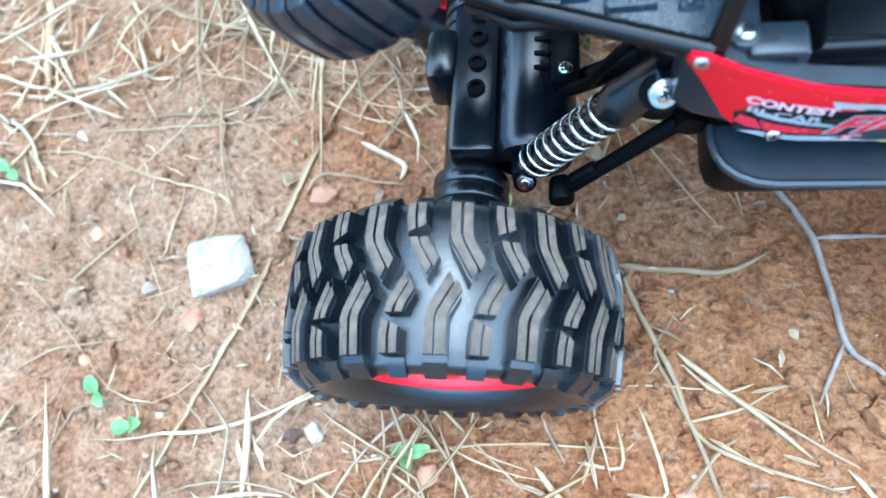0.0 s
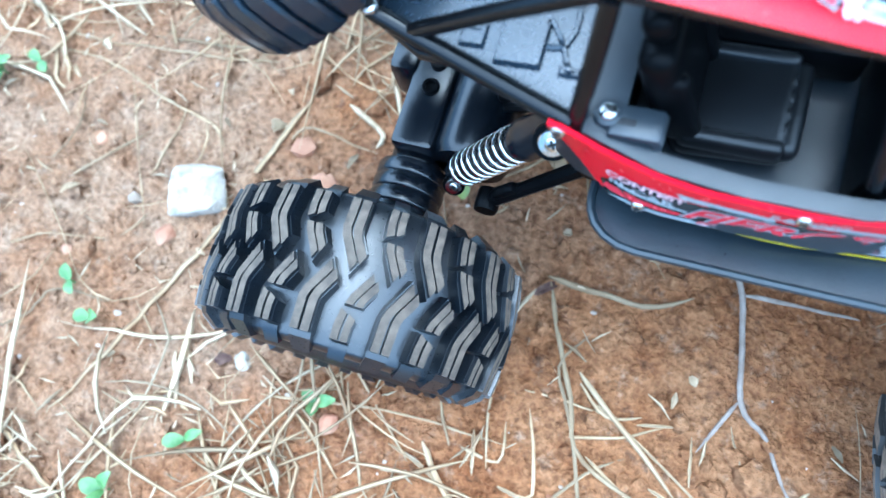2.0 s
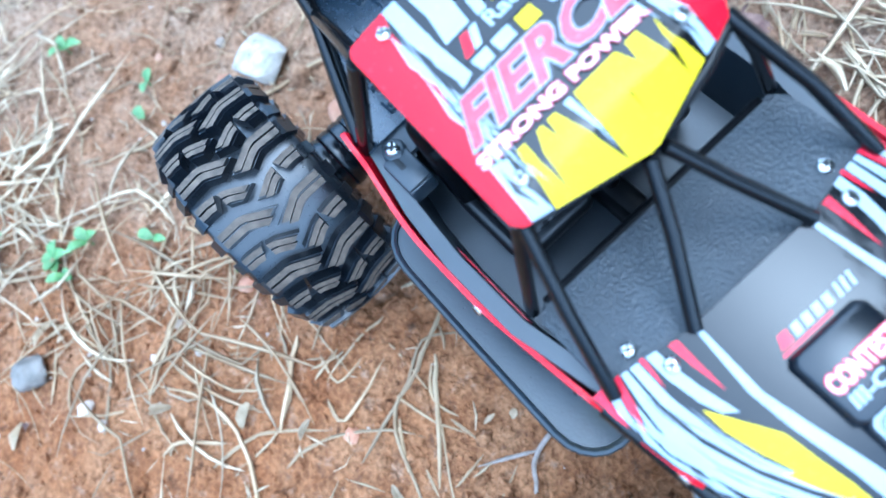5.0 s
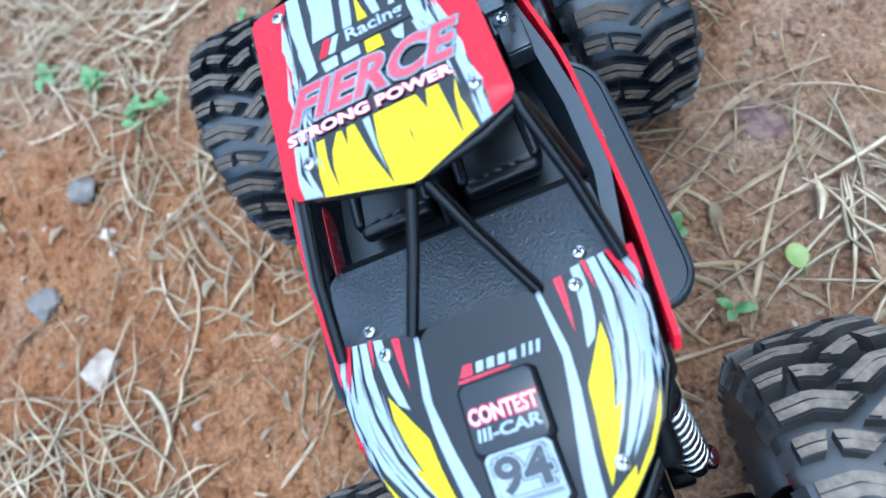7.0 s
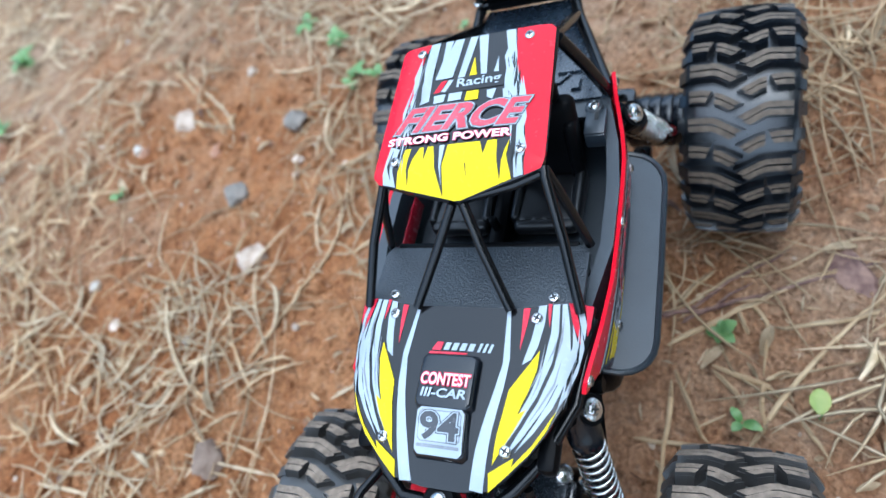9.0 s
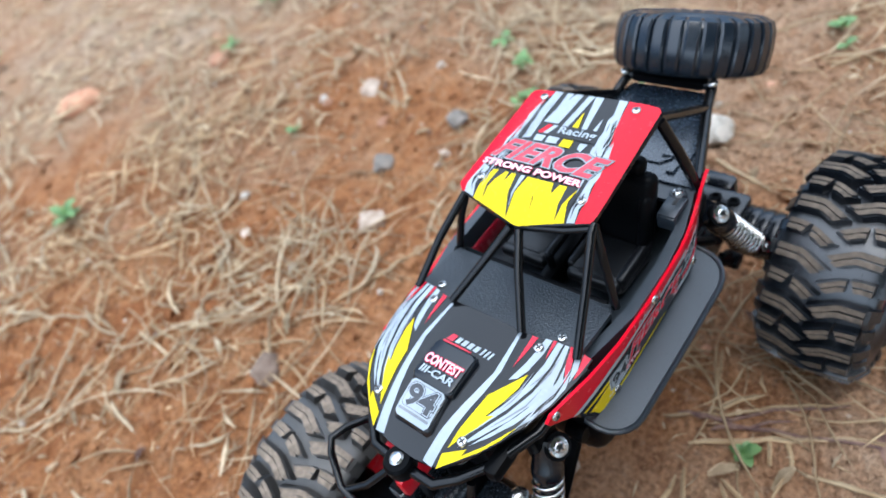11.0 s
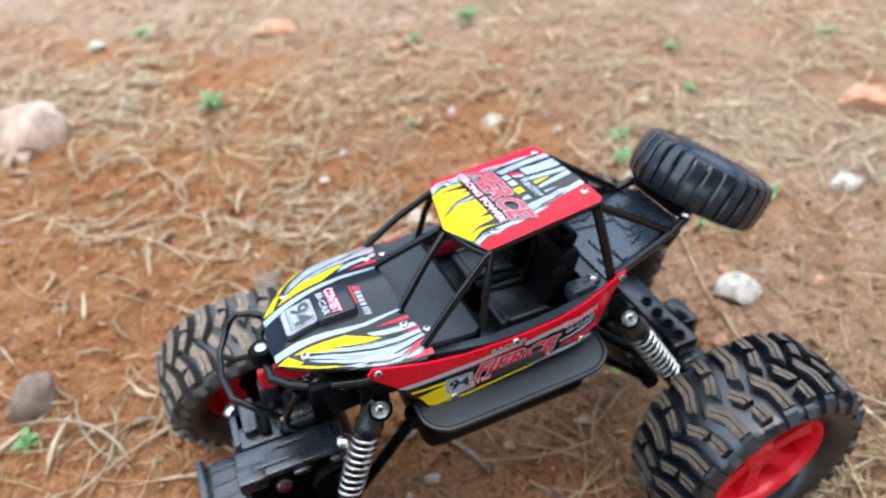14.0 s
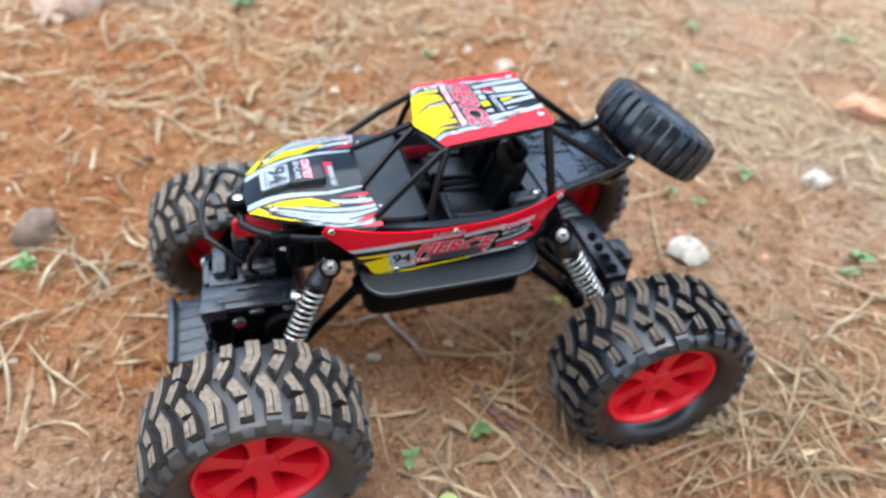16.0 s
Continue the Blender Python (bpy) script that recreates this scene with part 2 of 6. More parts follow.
def screw_mesh():
    bm = bmesh.new()
    lathe(bm, [(0, 1.15), (1.2, 1.1), (1.9, 0.9), (2.35, 0.45), (2.5, 0.0), (2.5, -0.5)], n=18)
    # two dark bars on the head paint in the shade of its cross slot
    for size in ((2.9, 0.75, 0.5), (0.75, 2.9, 0.5)):
        b0 = len(bm.faces)
        box(bm, (0, 0, 0.96), size, 0)
        for f in list(bm.faces)[b0:]:
            f.material_index = 1
    me = bpy.data.meshes.new("screw")
    bmesh.ops.scale(bm, vec=(MM,) * 3, verts=bm.verts)
    bm.to_mesh(me)
    bm.free()
    me.materials.append(STEEL)
    me.materials.append(DARK)
    finish(me, 35)
    return me


SCREW = screw_mesh()


def screw(parent, p, normal=(0, 0, 1), spin=20, size=1.0):
    m = Vector(normal).to_track_quat("Z", "Y").to_matrix().to_4x4() @ Matrix.Rotation(radians(spin), 4, "Z") @ Matrix.Scale(size, 4)
    p = Vector(p) + Vector((0, YAW * p[0] if LEAN[0] else 0.0, LEAN[0] * p[1]))
    return shared("screw", SCREW, parent, p * MM, m)


# ---------------------------------------------------------------- ground
def ground_base(x, y):
    p = Vector((x, y, 0))
    d = 0.010 * noise.noise(p * 2.1 + Vector((3, 1, 0))) + 0.004 * noise.noise(p * 9) + 0.0030 * noise.noise(p * 31)
    near = 1 - min(1.0, max(0.0, (math.hypot(x + 0.05, y) - 0.25) / 0.25))
    return d * (1 - 0.55 * near) - 0.001


def ground_z(x, y):
    """The lie of the ground with its clods and crumbs."""
    p = Vector((x, y, 0))
    rough = 0.55 + 0.45 * noise.noise(p * 6 + Vector((9, 2, 4)))
    lump = abs(noise.noise(p * 44)) * 0.0090 + abs(noise.noise(p * 100)) * 0.0075 + abs(noise.noise(p * 215)) * 0.0042
    return ground_base(x, y) + rough * (lump - 0.0056)


def dirt_material():
    m = bpy.data.materials.new("reddish_dirt")
    m.use_nodes = True
    n, l = m.node_tree.nodes, m.node_tree.links
    b = n["Principled BSDF"]
    tc = n.new("ShaderNodeTexCoord")

    def tex(scale, detail=8.0, rough=0.6):
        t = n.new("ShaderNodeTexNoise")
        t.inputs["Scale"].default_value, t.inputs["Detail"].default_value, t.inputs["Roughness"].default_value = scale, detail, rough
        l.new(tc.outputs["Object"], t.inputs["Vector"])
        return t

    def ramp(src, a, ca, z, cz):
        r = n.new("ShaderNodeValToRGB")
        r.color_ramp.elements[0].position, r.color_ramp.elements[1].position = a, z
        r.color_ramp.elements[0].color, r.color_ramp.elements[1].color = (*ca, 1), (*cz, 1)
        l.new(src, r.inputs[0])
        return r.outputs[0]

    def mix(fac, a, c, kind="MIX"):
        x = n.new("ShaderNodeMix")
        x.data_type, x.blend_type = "RGBA", kind
        if isinstance(fac, float):
            x.inputs[0].default_value = fac
        else:
            l.new(fac, x.inputs[0])
        l.new(a, x.inputs[6])
        l.new(c, x.inputs[7])
        return x.outputs[2]

    large, mid, grain = tex(3.5), tex(34, 10, 0.7), tex(300, 4, 0.6)
    base = ramp(large.outputs[0], 0.38, (0.315, 0.194, 0.114), 0.60, (0.375, 0.283, 0.200))
    patch = ramp(mid.outputs[0], 0.38, (0.220, 0.132, 0.077), 0.62, (0.43, 0.335, 0.240))
    col = mix(0.5, base, patch)
    crumb = tex(95, 5, 0.7)
    away = n.new("ShaderNodeVectorMath")
    away.operation = "DISTANCE"
    away.inputs[1].default_value = (0.15, -0.38, 0.0)
    l.new(tc.outputs["Object"], away.inputs[0])
    bare = n.new("ShaderNodeMapRange")
    bare.inputs["From Min"].default_value, bare.inputs["From Max"].default_value = 0.15, 0.75
    bare.inputs["To Min"].default_value, bare.inputs["To Max"].default_value = 0.22, -0.04
    l.new(away.outputs["Value"], bare.inputs[0])
    wander = tex(2.2, 8, 0.66)
    shift = n.new("ShaderNodeMath")
    shift.operation = "ADD"
    l.new(wander.outputs[0], shift.inputs[0])
    l.new(bare.outputs[0], shift.inputs[1])
    earth = ramp(shift.outputs[0], 0.38, (1.12, 1.16, 1.20), 0.64, (0.98, 0.675, 0.45))
    col = mix(1.0, col, earth, "MULTIPLY")
    blotch = tex(10, 7, 0.7)
    clay = ramp(blotch.outputs[0], 0.42, (1.06, 1.09, 1.11), 0.60, (0.90, 0.78, 0.66))
    col = mix(0.8, col, clay, "MULTIPLY")
    pale = ramp(crumb.outputs[0], 0.56, (0, 0, 0), 0.70, (0.38, 0.38, 0.38))
    light = n.new("ShaderNodeRGB")
    light.outputs[0].default_value = (0.45, 0.37, 0.285, 1)
    col = mix(pale, col, light.outputs[0])
    # dark specks painted in as the shade of small pits between clods
    pit_noise = tex(88, 6, 0.65)
    pit_shade = ramp(pit_noise.outputs[0], 0.34, (0.6, 0.6, 0.6), 0.42, (0, 0, 0))
    soil = n.new("ShaderNodeRGB")
    soil.outputs[0].default_value = (0.10, 0.052, 0.030, 1)
    col = mix(pit_shade, col, soil.outputs[0])
    sand = ramp(grain.outputs[0], 0.32, (0.48, 0.43, 0.39), 0.70, (1.38, 1.36, 1.33))
    col = mix(0.8, col, sand, "MULTIPLY")
    l.new(col, b.inputs["Base Color"])
    b.inputs["Roughness"].default_value = 0.95
    b.inputs["Specular IOR Level"].default_value = 0.15
    vor = n.new("ShaderNodeTexVoronoi")
    vor.inputs["Scale"].default_value = 210
    l.new(tc.outputs["Object"], vor.inputs["Vector"])
    add = n.new("ShaderNodeMath")
    add.operation = "ADD"
    l.new(grain.outputs[0], add.inputs[0])
    l.new(mid.outputs[0], add.inputs[1])
    sub = n.new("ShaderNodeMath")
    sub.operation = "MULTIPLY_ADD"
    sub.inputs[1].default_value = -0.35
    l.new(vor.outputs[0], sub.inputs[0])
    l.new(add.outputs[0], sub.inputs[2])
    bp = n.new("ShaderNodeBump")
    bp.inputs["Strength"].default_value, bp.inputs["Distance"].default_value = 0.95, 0.0045
    l.new(sub.outputs[0], bp.inputs["Height"])
    l.new(bp.outputs[0], b.inputs["Normal"])
    return m


def axis_steps(lo, hi, step, far):
    """Close lines over the middle, then ever wider ones out to the horizon."""
    a = list(np.arange(lo, hi + step / 2, step))
    right, left = [a[-1]], [a[0]]
    d = step
    while right[-1] < far:
        d *= 1.022 if d < 0.012 else 1.35
        right.append(right[-1] + d)
        left.append(left[-1] - d)
    return left[:0:-1] + a + right[1:]


def build_ground():
    xs = axis_steps(-0.46, 0.16, 0.0022, 400)
    ys = axis_steps(-0.38, 0.16, 0.0022, 400)
    verts = [(x, y, ground_z(x, y) if abs(x) < 30 and abs(y) < 30 else 0.0) for y in ys for x in xs]
    w = len(xs)
    faces = [(j * w + i, j * w + i + 1, (j + 1) * w + i + 1, (j + 1) * w + i) for j in range(len(ys) - 1) for i in range(w - 1)]
    me = bpy.data.meshes.new("ground")
    me.from_pydata(verts, [], faces)
    me.materials.append(DIRT)
    for p in me.polygons:
        p.use_smooth = True
    return tagged(new("ground", me), "bare reddish-brown dirt ground with dry straw", "ground", kind="structure")


DIRT = dirt_material()
build_ground()

# ---------------------------------------------------------------- toy car
car = tagged(new("toy_car"), "red black yellow remote-controlled rock crawler toy car on dirt", "toy car")
car.location = (-0.05, 0, 0)
WO[car] = Vector((-0.05, 0, 0))

# ---- wheels
RC, HALF = 63.4, 29.0


def tread_r(v):
    return RC - 2.6 * (abs(v) / HALF) ** 2.2


def tread_at(side):
    def at(u, v, h):
        r, a = tread_r(v) + h, u / 68.0
        return Vector((r * math.sin(a), side * v, r * math.cos(a)))
    return at


def keep(bm, name, mats, sharp=38):
    bmesh.ops.scale(bm, vec=(MM,) * 3, verts=bm.verts)
    bmesh.ops.recalc_face_normals(bm, faces=bm.faces)
    me = bpy.data.meshes.new(name)
    bm.to_mesh(me)
    bm.free()
    for m in mats:
        me.materials.append(m)
    finish(me, sharp)
    return me


def make_tyre(side, skin):
    """Bare tyre about the y axis; +v is the outer side of the wheel. side: 1 for the left wheels, -1 for the right."""
    bm = bmesh.new()
    half = [(39.4, 17.0), (41.2, 22.0), (43.2, 25.0), (46.8, 28.2), (50.5, 30.0), (54.0, 30.5), (56.6, 30.0), (58.8, 28.8)]
    prof = half + [(tread_r(v) - 1.6, v) for v in (28, 22, 15, 7, 0, -7, -15, -22, -28)] + [(r, -v) for r, v in reversed(half)]
    n = 84
    rings = [[bm.verts.new((r * math.sin(2 * math.pi * k / n), side * v, r * math.cos(2 * math.pi * k / n))) for k in range(n)] for r, v in prof]
    for a, b in zip(rings, rings[1:] + rings[:1]):
        for k in range(n):
            bm.faces.new((a[k], a[(k + 1) % n], b[(k + 1) % n], b[k]))
    return keep(bm, "tyre", [skin])


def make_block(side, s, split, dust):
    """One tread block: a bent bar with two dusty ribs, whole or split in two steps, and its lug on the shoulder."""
    bm = bmesh.new()
    at = tread_at(side)

    def ribbon(pts, w0, w1, h0, h1, top, skew=0.0):
        rows = []
        for i, (u, v) in enumerate(pts):
            du = pts[min(i + 1, len(pts) - 1)][0] - pts[max(i - 1, 0)][0]
            dv = pts[min(i + 1, len(pts) - 1)][1] - pts[max(i - 1, 0)][1]
            q = math.hypot(du, dv)
            nu, nv = -dv / q * s, du / q * s
            if i == 0:
                nu, nv = math.copysign(1.0, nu), 0.0
            slant = skew if i == len(pts) - 1 else 0.0
            rows.append([bm.verts.new(at(u + nu * k - du / q * slant * k, v + nv * k - dv / q * slant * k, h)) for k, h in ((-w0, h0), (-w1, h1), (w1, h1), (w0, h0))])
        for a, b in zip(rows, rows[1:]):
            for k in range(3):
                f = bm.faces.new((a[k], a[k + 1], b[k + 1], b[k]))
                f.material_index = top if k == 1 else 0
        bm.faces.new(rows[0])
        bm.faces.new(rows[-1][::-1])

    def bar_of(line, half, skew):
        ribbon(line, half + 0.6, half, -2.4, 4.0, 0, skew)
        for q in (-1, 1):
            o = half * 0.51 * q
            run = [(u + o, v) for u, v in line]
            (u0, v0), (u1, v1) = run[-2], run[-1]
            d = math.hypot(u1 - u0, v1 - v0)
            run[-1] = (u1 - (u1 - u0) / d * o * skew, v1 - (v1 - v0) / d * o * skew)
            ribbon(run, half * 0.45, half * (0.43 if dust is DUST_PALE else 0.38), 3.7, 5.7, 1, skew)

    if split:
        bar_of([(-0.4, s * 25.8), (-0.4, s * 20.2), (0.2, s * 16.0)], 3.6, 0.4)
        bar_of([(1.2, s * 12.8), (2.0, s * 9.8), (6.2, s * 2.4)], 3.5, 0.75)
        lug = ((26.4, -0.2, 3.7), (28.6, -0.6, 3.7), (32.2, -3.6, 3.6), (30.4, -7.2, 3.1))
    else:
        bar_of([(0, s * 26.0), (0, s * 14.2), (0.8, s * 11.4), (6.0, s * 2.0)], 4.1, 0.75)
        lug = ((25.6, 3.4, 4.4), (28.2, 2.8, 4.4), (32.6, -2.6, 4.2), (30.4, -7.6, 3.5))
    rows = [[bm.verts.new(at(q * w, s * v, h)) for q in (-1, 1)] for v, h, w in lug]
    bot = [[bm.verts.new(at(q * lug[0][2] * 0.9, s * 26.4, h)) for q in (-1, 1)] for h in (-6.5, -1.5)]
    for a, b in zip(rows, rows[1:]):
        bm.faces.new((a[0], a[1], b[1], b[0]))
    for q in (0, 1):
        bm.faces.new([r[q] for r in rows] + [r[q] for r in bot])
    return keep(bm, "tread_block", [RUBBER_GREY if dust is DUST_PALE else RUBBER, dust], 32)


def make_rim(side):
    bm = bmesh.new()
    m = Matrix.Rotation(radians(-90 * side), 4, "X") @ Matrix.Translation((0, 0, 4.0))
    # barrel with lip, open between the spokes
    lathe(bm, [(40.5, 12.0), (41.0, 17.0), (40.2, 18.2), (38.4, 18.2), (36.8, 16.4), (35.8, 12.0), (35.0, -3.0), (35.0, -12.0)], m, n=48)
    lathe(bm, [(40.5, 12.0), (40.0, 4.0), (40.0, -12.0), (41.0, -20.0), (40.0, -21.5), (38.0, -20.0), (36.5, -12.0), (35.0, -12.0)], m, n=48)
    for k in range(6):
        a = 2 * math.pi * k / 6 + 0.3
        rot = Matrix.Rotation(a, 4, "Z")
        pts = [(7.0, -4.6, 11.0), (7.0, 4.6, 11.0), (22.0, 4.9, 12.0), (35.8, 8.6, 13.6), (35.8, -8.6, 13.6), (22.0, -4.9, 12.0)]
        top = [bm.verts.new(m @ rot @ Vector(p)) for p in pts]
        low = [bm.verts.new(m @ rot @ Vector((p[0], p[1] * 1.1, -4.0 if p[0] < 30 else 2.0))) for p in pts]
        bm.faces.new(top)
        for i in range(6):
            bm.faces.new((top[i], top[(i + 1) % 6], low[(i + 1) % 6], low[i]))
    lathe(bm, [(10.0, -4.0), (35.5, -4.0), (35.5, -7.0), (10.0, -7.0)], m, n=48, closed=True)
    lathe(bm, [(12.0, -4.0), (11.5, 11.5), (9.8, 13.0), (5.0, 13.2), (4.2, 12.2), (0, 12.2)], m, n=24)
    bmesh.ops.scale(bm, vec=(MM,) * 3, verts=bm.verts)
    bmesh.ops.recalc_face_normals(bm, faces=bm.faces)
    me = bpy.data.meshes.new("rim")
    bm.to_mesh(me)
    bm.free()
    me.materials.append(RED_RIM)
    finish(me, 35)
    return me


TYRES = {(s, d): make_tyre(s, (RUBBER, RUBBER_GREY)[d]) for s in (1, -1) for d in (False, True)}
RIMS = {s: make_rim(s) for s in (1, -1)}
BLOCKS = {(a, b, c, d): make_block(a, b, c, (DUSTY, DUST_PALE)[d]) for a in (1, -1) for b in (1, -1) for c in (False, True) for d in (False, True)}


def wheel(x, y, z, side, spin, yaw, camber=0.0, size=1.0):
    bm = bmesh.new()
    m = Matrix.Translation((x, y, z)) @ Matrix.Rotation(radians(yaw), 4, "Z") @ Matrix.Rotation(radians(-camber), 4, "X") @ Matrix.Rotation(radians(-90 * side), 4, "X")
    lathe(bm, [(0, -32), (9, -32), (11, -26), (11, -10), (14, -10), (14, -8), (11, -8), (11, 0), (5.4, 2), (5.4, 8), (0, 8)], m, n=20)
    hub = part("wheel", bm, BLACK, car, "black knobbly tyre on a red spoked rim")
    rot = Matrix.Rotation(radians(yaw), 4, "Z") @ Matrix.Rotation(radians(-camber), 4, "X") @ Matrix.Rotation(radians(spin), 4, "Y") @ Matrix.Scale(size, 4)
    shared("tyre", TYRES[(side, x > 0)], hub, Vector((x, y, z)) * MM, rot, "black rubber tyre with dusty tread blocks")
    shared("rim", RIMS[side], hub, Vector((x, y, z)) * MM, rot, "glossy red plastic six-spoke rim")
    for k in range(28):
        for half in (1, -1):
            turn = Matrix.Rotation(2 * math.pi * k / 28 + (0.0 if half > 0 else 7.2 / 68.0), 4, "Y")
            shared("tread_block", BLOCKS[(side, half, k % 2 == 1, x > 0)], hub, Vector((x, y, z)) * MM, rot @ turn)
    return hub


wheel(-192, -98.5, 64, -1, 3, 0.5)
wheel(-186, 103, 62.5, 1, 8, -1)
wheel(88, 107.5, 63.5, 1, 15, 1)
wheel(91, -95, 63.5, -1, 20, 2, 15, 0.955)


# ---- body shell
LEAN[0] = 0.045


def hood_at(x, y, h):
    t = max(0.0, x - 40) / 36.0
    z = 187.0 - 0.03 * max(0, x) - 9.5 * t ** 2.2 - 4.0 * (y / 50.0) ** 2 - 3.0 * max(0.0, abs(y) - 44) / 9
    return Vector((x, y, z + h))


HOOD = [(5, 21), (2.5, 38), (0, 54), (12, 53.5), (27, 51), (43, 46), (53, 41.5), (62, 35), (69, 28), (75, 20.5), (77, 8)]
bm = bmesh.new()
plate(bm, HOOD + [(x, -y) for x, y in reversed(HOOD)], 2.0, hood_at, grid=6)
hood = part("hood_panel", bm, BLACK_PANEL, car, "glossy black hood panel with white and yellow flame print", sharp=50)
flames = [
    ([(5.1, 19.9), (5.4, 21.4), (26.4, 24.0), (38.4, 23.2), (56.5, 20.4), (76, 18.0), (75.6, 12.6), (62, 14.7), (43.1, 18.9), (28.5, 21.4), (15.8, 20.6)], 1, 0),
    ([(4.6, 26.6), (4.2, 29.4), (11.8, 28.9), (22.5, 27.4)], 1, 2),
    ([(3.0, 32.7), (2.4, 35.8), (10.2, 35.9), (20.1, 34.4), (25.6, 32.4), (28.2, 29.1), (24.8, 29.8), (17.4, 31.4), (9.7, 32.3)], 1, 0),
    ([(2.0, 38.3), (1.6, 41.0), (14, 41.8), (26, 40.6), (40, 36.4), (52, 30.6), (61, 24.8), (50, 29.2), (40, 33.6), (28, 37.2), (14, 38.8)], 1, 0),
    ([(1.5, 41.9), (1.2, 43.8), (10, 45.6), (20, 46.9), (32, 44.4), (44, 39.8), (56, 32.4), (64, 25.6), (52, 32.2), (42, 37.2), (28, 41.6), (14, 43.0)], 1, 0),
    ([(9, 46.6), (16, 48.9), (24, 49.4), (34, 46.8), (44, 42.6), (54, 36.2), (61, 30.0), (50, 37.0), (40, 41.8), (28, 45.8), (18, 47.4)], 1, 0),
    ([(10, 49.8), (18, 51.6), (28, 50.2), (38, 47.2), (46, 43.6), (36, 46.8), (24, 50.0)], 1, 0),
    ([(15, 43.0), (22, 48.5), (31, 46.2), (37, 41.0), (26, 42.5)], 0, 0),
    ([(0.5, 47.2), (0.4, 49.4), (8, 51.6), (15, 51.4), (9, 49.4)], 1, 0),
    ([(0.7, 44.4), (0.8, 46.6), (9, 49.0), (16.8, 50.1), (9, 46.6)], 2, 2),
    ([(0.2, 50.2), (0.0, 53.6), (9, 53.0), (13, 52.2), (6, 51.4)], 2, 2),
    ([(1.8, 36.4), (1.7, 37.8), (12, 38.0), (7, 37.0)], 1, 2),
    ([(21.7, 35.4), (29.2, 35.3), (38.8, 32.9), (47.3, 29.9), (45.0, 33.2), (53.8, 29.0), (66.4, 21.6), (57, 22.6), (48.1, 24.2), (38.6, 25.4), (30.9, 30.0)], 2, 1),
    ([(44.0, 44.6), (52.5, 41.2), (61.1, 35.4), (68.9, 27.6), (75.6, 20.2), (69.2, 20.2), (62.7, 29.9), (66, 29.0), (57.8, 36.4), (51.5, 40.4)], 2, 1),
    ([(24, 44.2), (34, 42.2), (44, 37.6), (52, 33.4), (44, 38.4), (35, 42.8)], 2, 3),
    ([(12, 42.6), (22, 42.2), (30, 40.2), (22, 41.2)], 2, 4),
    ([(20, 49.9), (32, 47.6), (42, 43.4), (33, 46.4), (25, 49.0)], 2, 4),
    ([(18, 37.2), (30, 36.0), (40, 32.6), (30, 36.8)], 2, 3),
]
streaks = random.Random(9)
for k in range(6):
    t_ = streaks.random()
    x0, y0 = 4 + 26 * t_, streaks.uniform(36.5, 50.0)
    x1, y1 = x0 + streaks.uniform(10, 20), y0 - streaks.uniform(1.0, 4.0) * (0.4 + t_)
    w_ = streaks.uniform(0.3, 0.6)
    flames.append(([(x0, y0), ((x0 + x1) / 2, (y0 + y1) / 2 + w_ + 0.6), (x1, y1), ((x0 + x1) / 2, (y0 + y1) / 2 - w_ + 0.6)], 3, streaks.choice((0, 4, 4, 3))))
sticker("flame_print", mirrored(flames), hood_at, [WHITE, YELLOW, RED_INK, GREY_INK, BLACK_PANEL], hood, "white yellow and red flame print")

# raised box on the hood with its number plate
bm = bmesh.new()
for (x0, x1, w, h) in ((26.5, 50.0, 13.2, 4.0), (47.6, 67.6, 12.0, 3.0)):
    b = bmesh.new()
    ring = [(x0 + 2, -w), (x0, -w + 2), (x0, w - 2), (x0 + 2, w), (x1 - 2, w), (x1, w - 2), (x1, -w + 2), (x1 - 2, -w)]
    levels = [(1.0, -0.6), (0.95, h * 0.6), (0.9, h * 0.92), (0.85, h)]
    cx = (x0 + x1) / 2
    rows = [[bm.verts.new(hood_at(cx + (x - cx) * s, y * s, hh)) for x, y in ring] for s, hh in levels]
    for a, c in zip(rows, rows[1:]):
        for k in range(8):
            bm.faces.new((a[k], a[(k + 1) % 8], c[(k + 1) % 8], c[k]))
    bm.faces.new(rows[-1])
    b.free()
part("hood_scoop", bm, BLACK_GLOSS, hood, "raised glossy black box on the hood", sharp=40)


def scoop_at(x, y, h):
    return hood_at(x, y, h + (4.0 if x < 48.6 else 3.05))


def rounded(x0, y0, x1, y1, r=1.0):
    return [(x0 + r, y0), (x1 - r, y0), (x1, y0 + r), (x1, y1 - r), (x1 - r, y1), (x0 + r, y1), (x0, y1 - r), (x0, y0 + r)]


sticker("number_plate", [(rounded(48.9, -10.2, 66.4, 10.2, 1.6), 0, 0), (rounded(50.0, -9.2, 61.8, 9.2, 1.2), 1, 3), (rounded(50.4, -8.8, 61.4, 8.8, 1.2), 2, 0), (rounded(62.6, -9.2, 63.8, 9.2, 0.3), 3, 3)], scoop_at, [WHITE, YELLOW, RED_INK, GREY_INK], hood, "white plate with a grey number")
letters("lettering", "94", scoop_at, (60.6, -8.0), 9.6, 16.0, (0, 1), (-1, 0), DARK_INK, hood, layer=3, bold=0.085)
letters("lettering", "94", scoop_at, (60.6, -8.0), 9.6, 16.0, (0, 1), (-1, 0), WHITE, hood, layer=4, bold=0.06)
letters("lettering", "94", scoop_at, (60.6, -8.0), 9.6, 16.0, (0, 1), (-1, 0), DARK_INK, hood, layer=5, bold=0.03)
letters("lettering", "CONTEST", scoop_at, (40.2, -10.6), 4.6, 21.2, (0, 1), (-1, 0), RED_INK, hood, layer=1, bold=0.085)
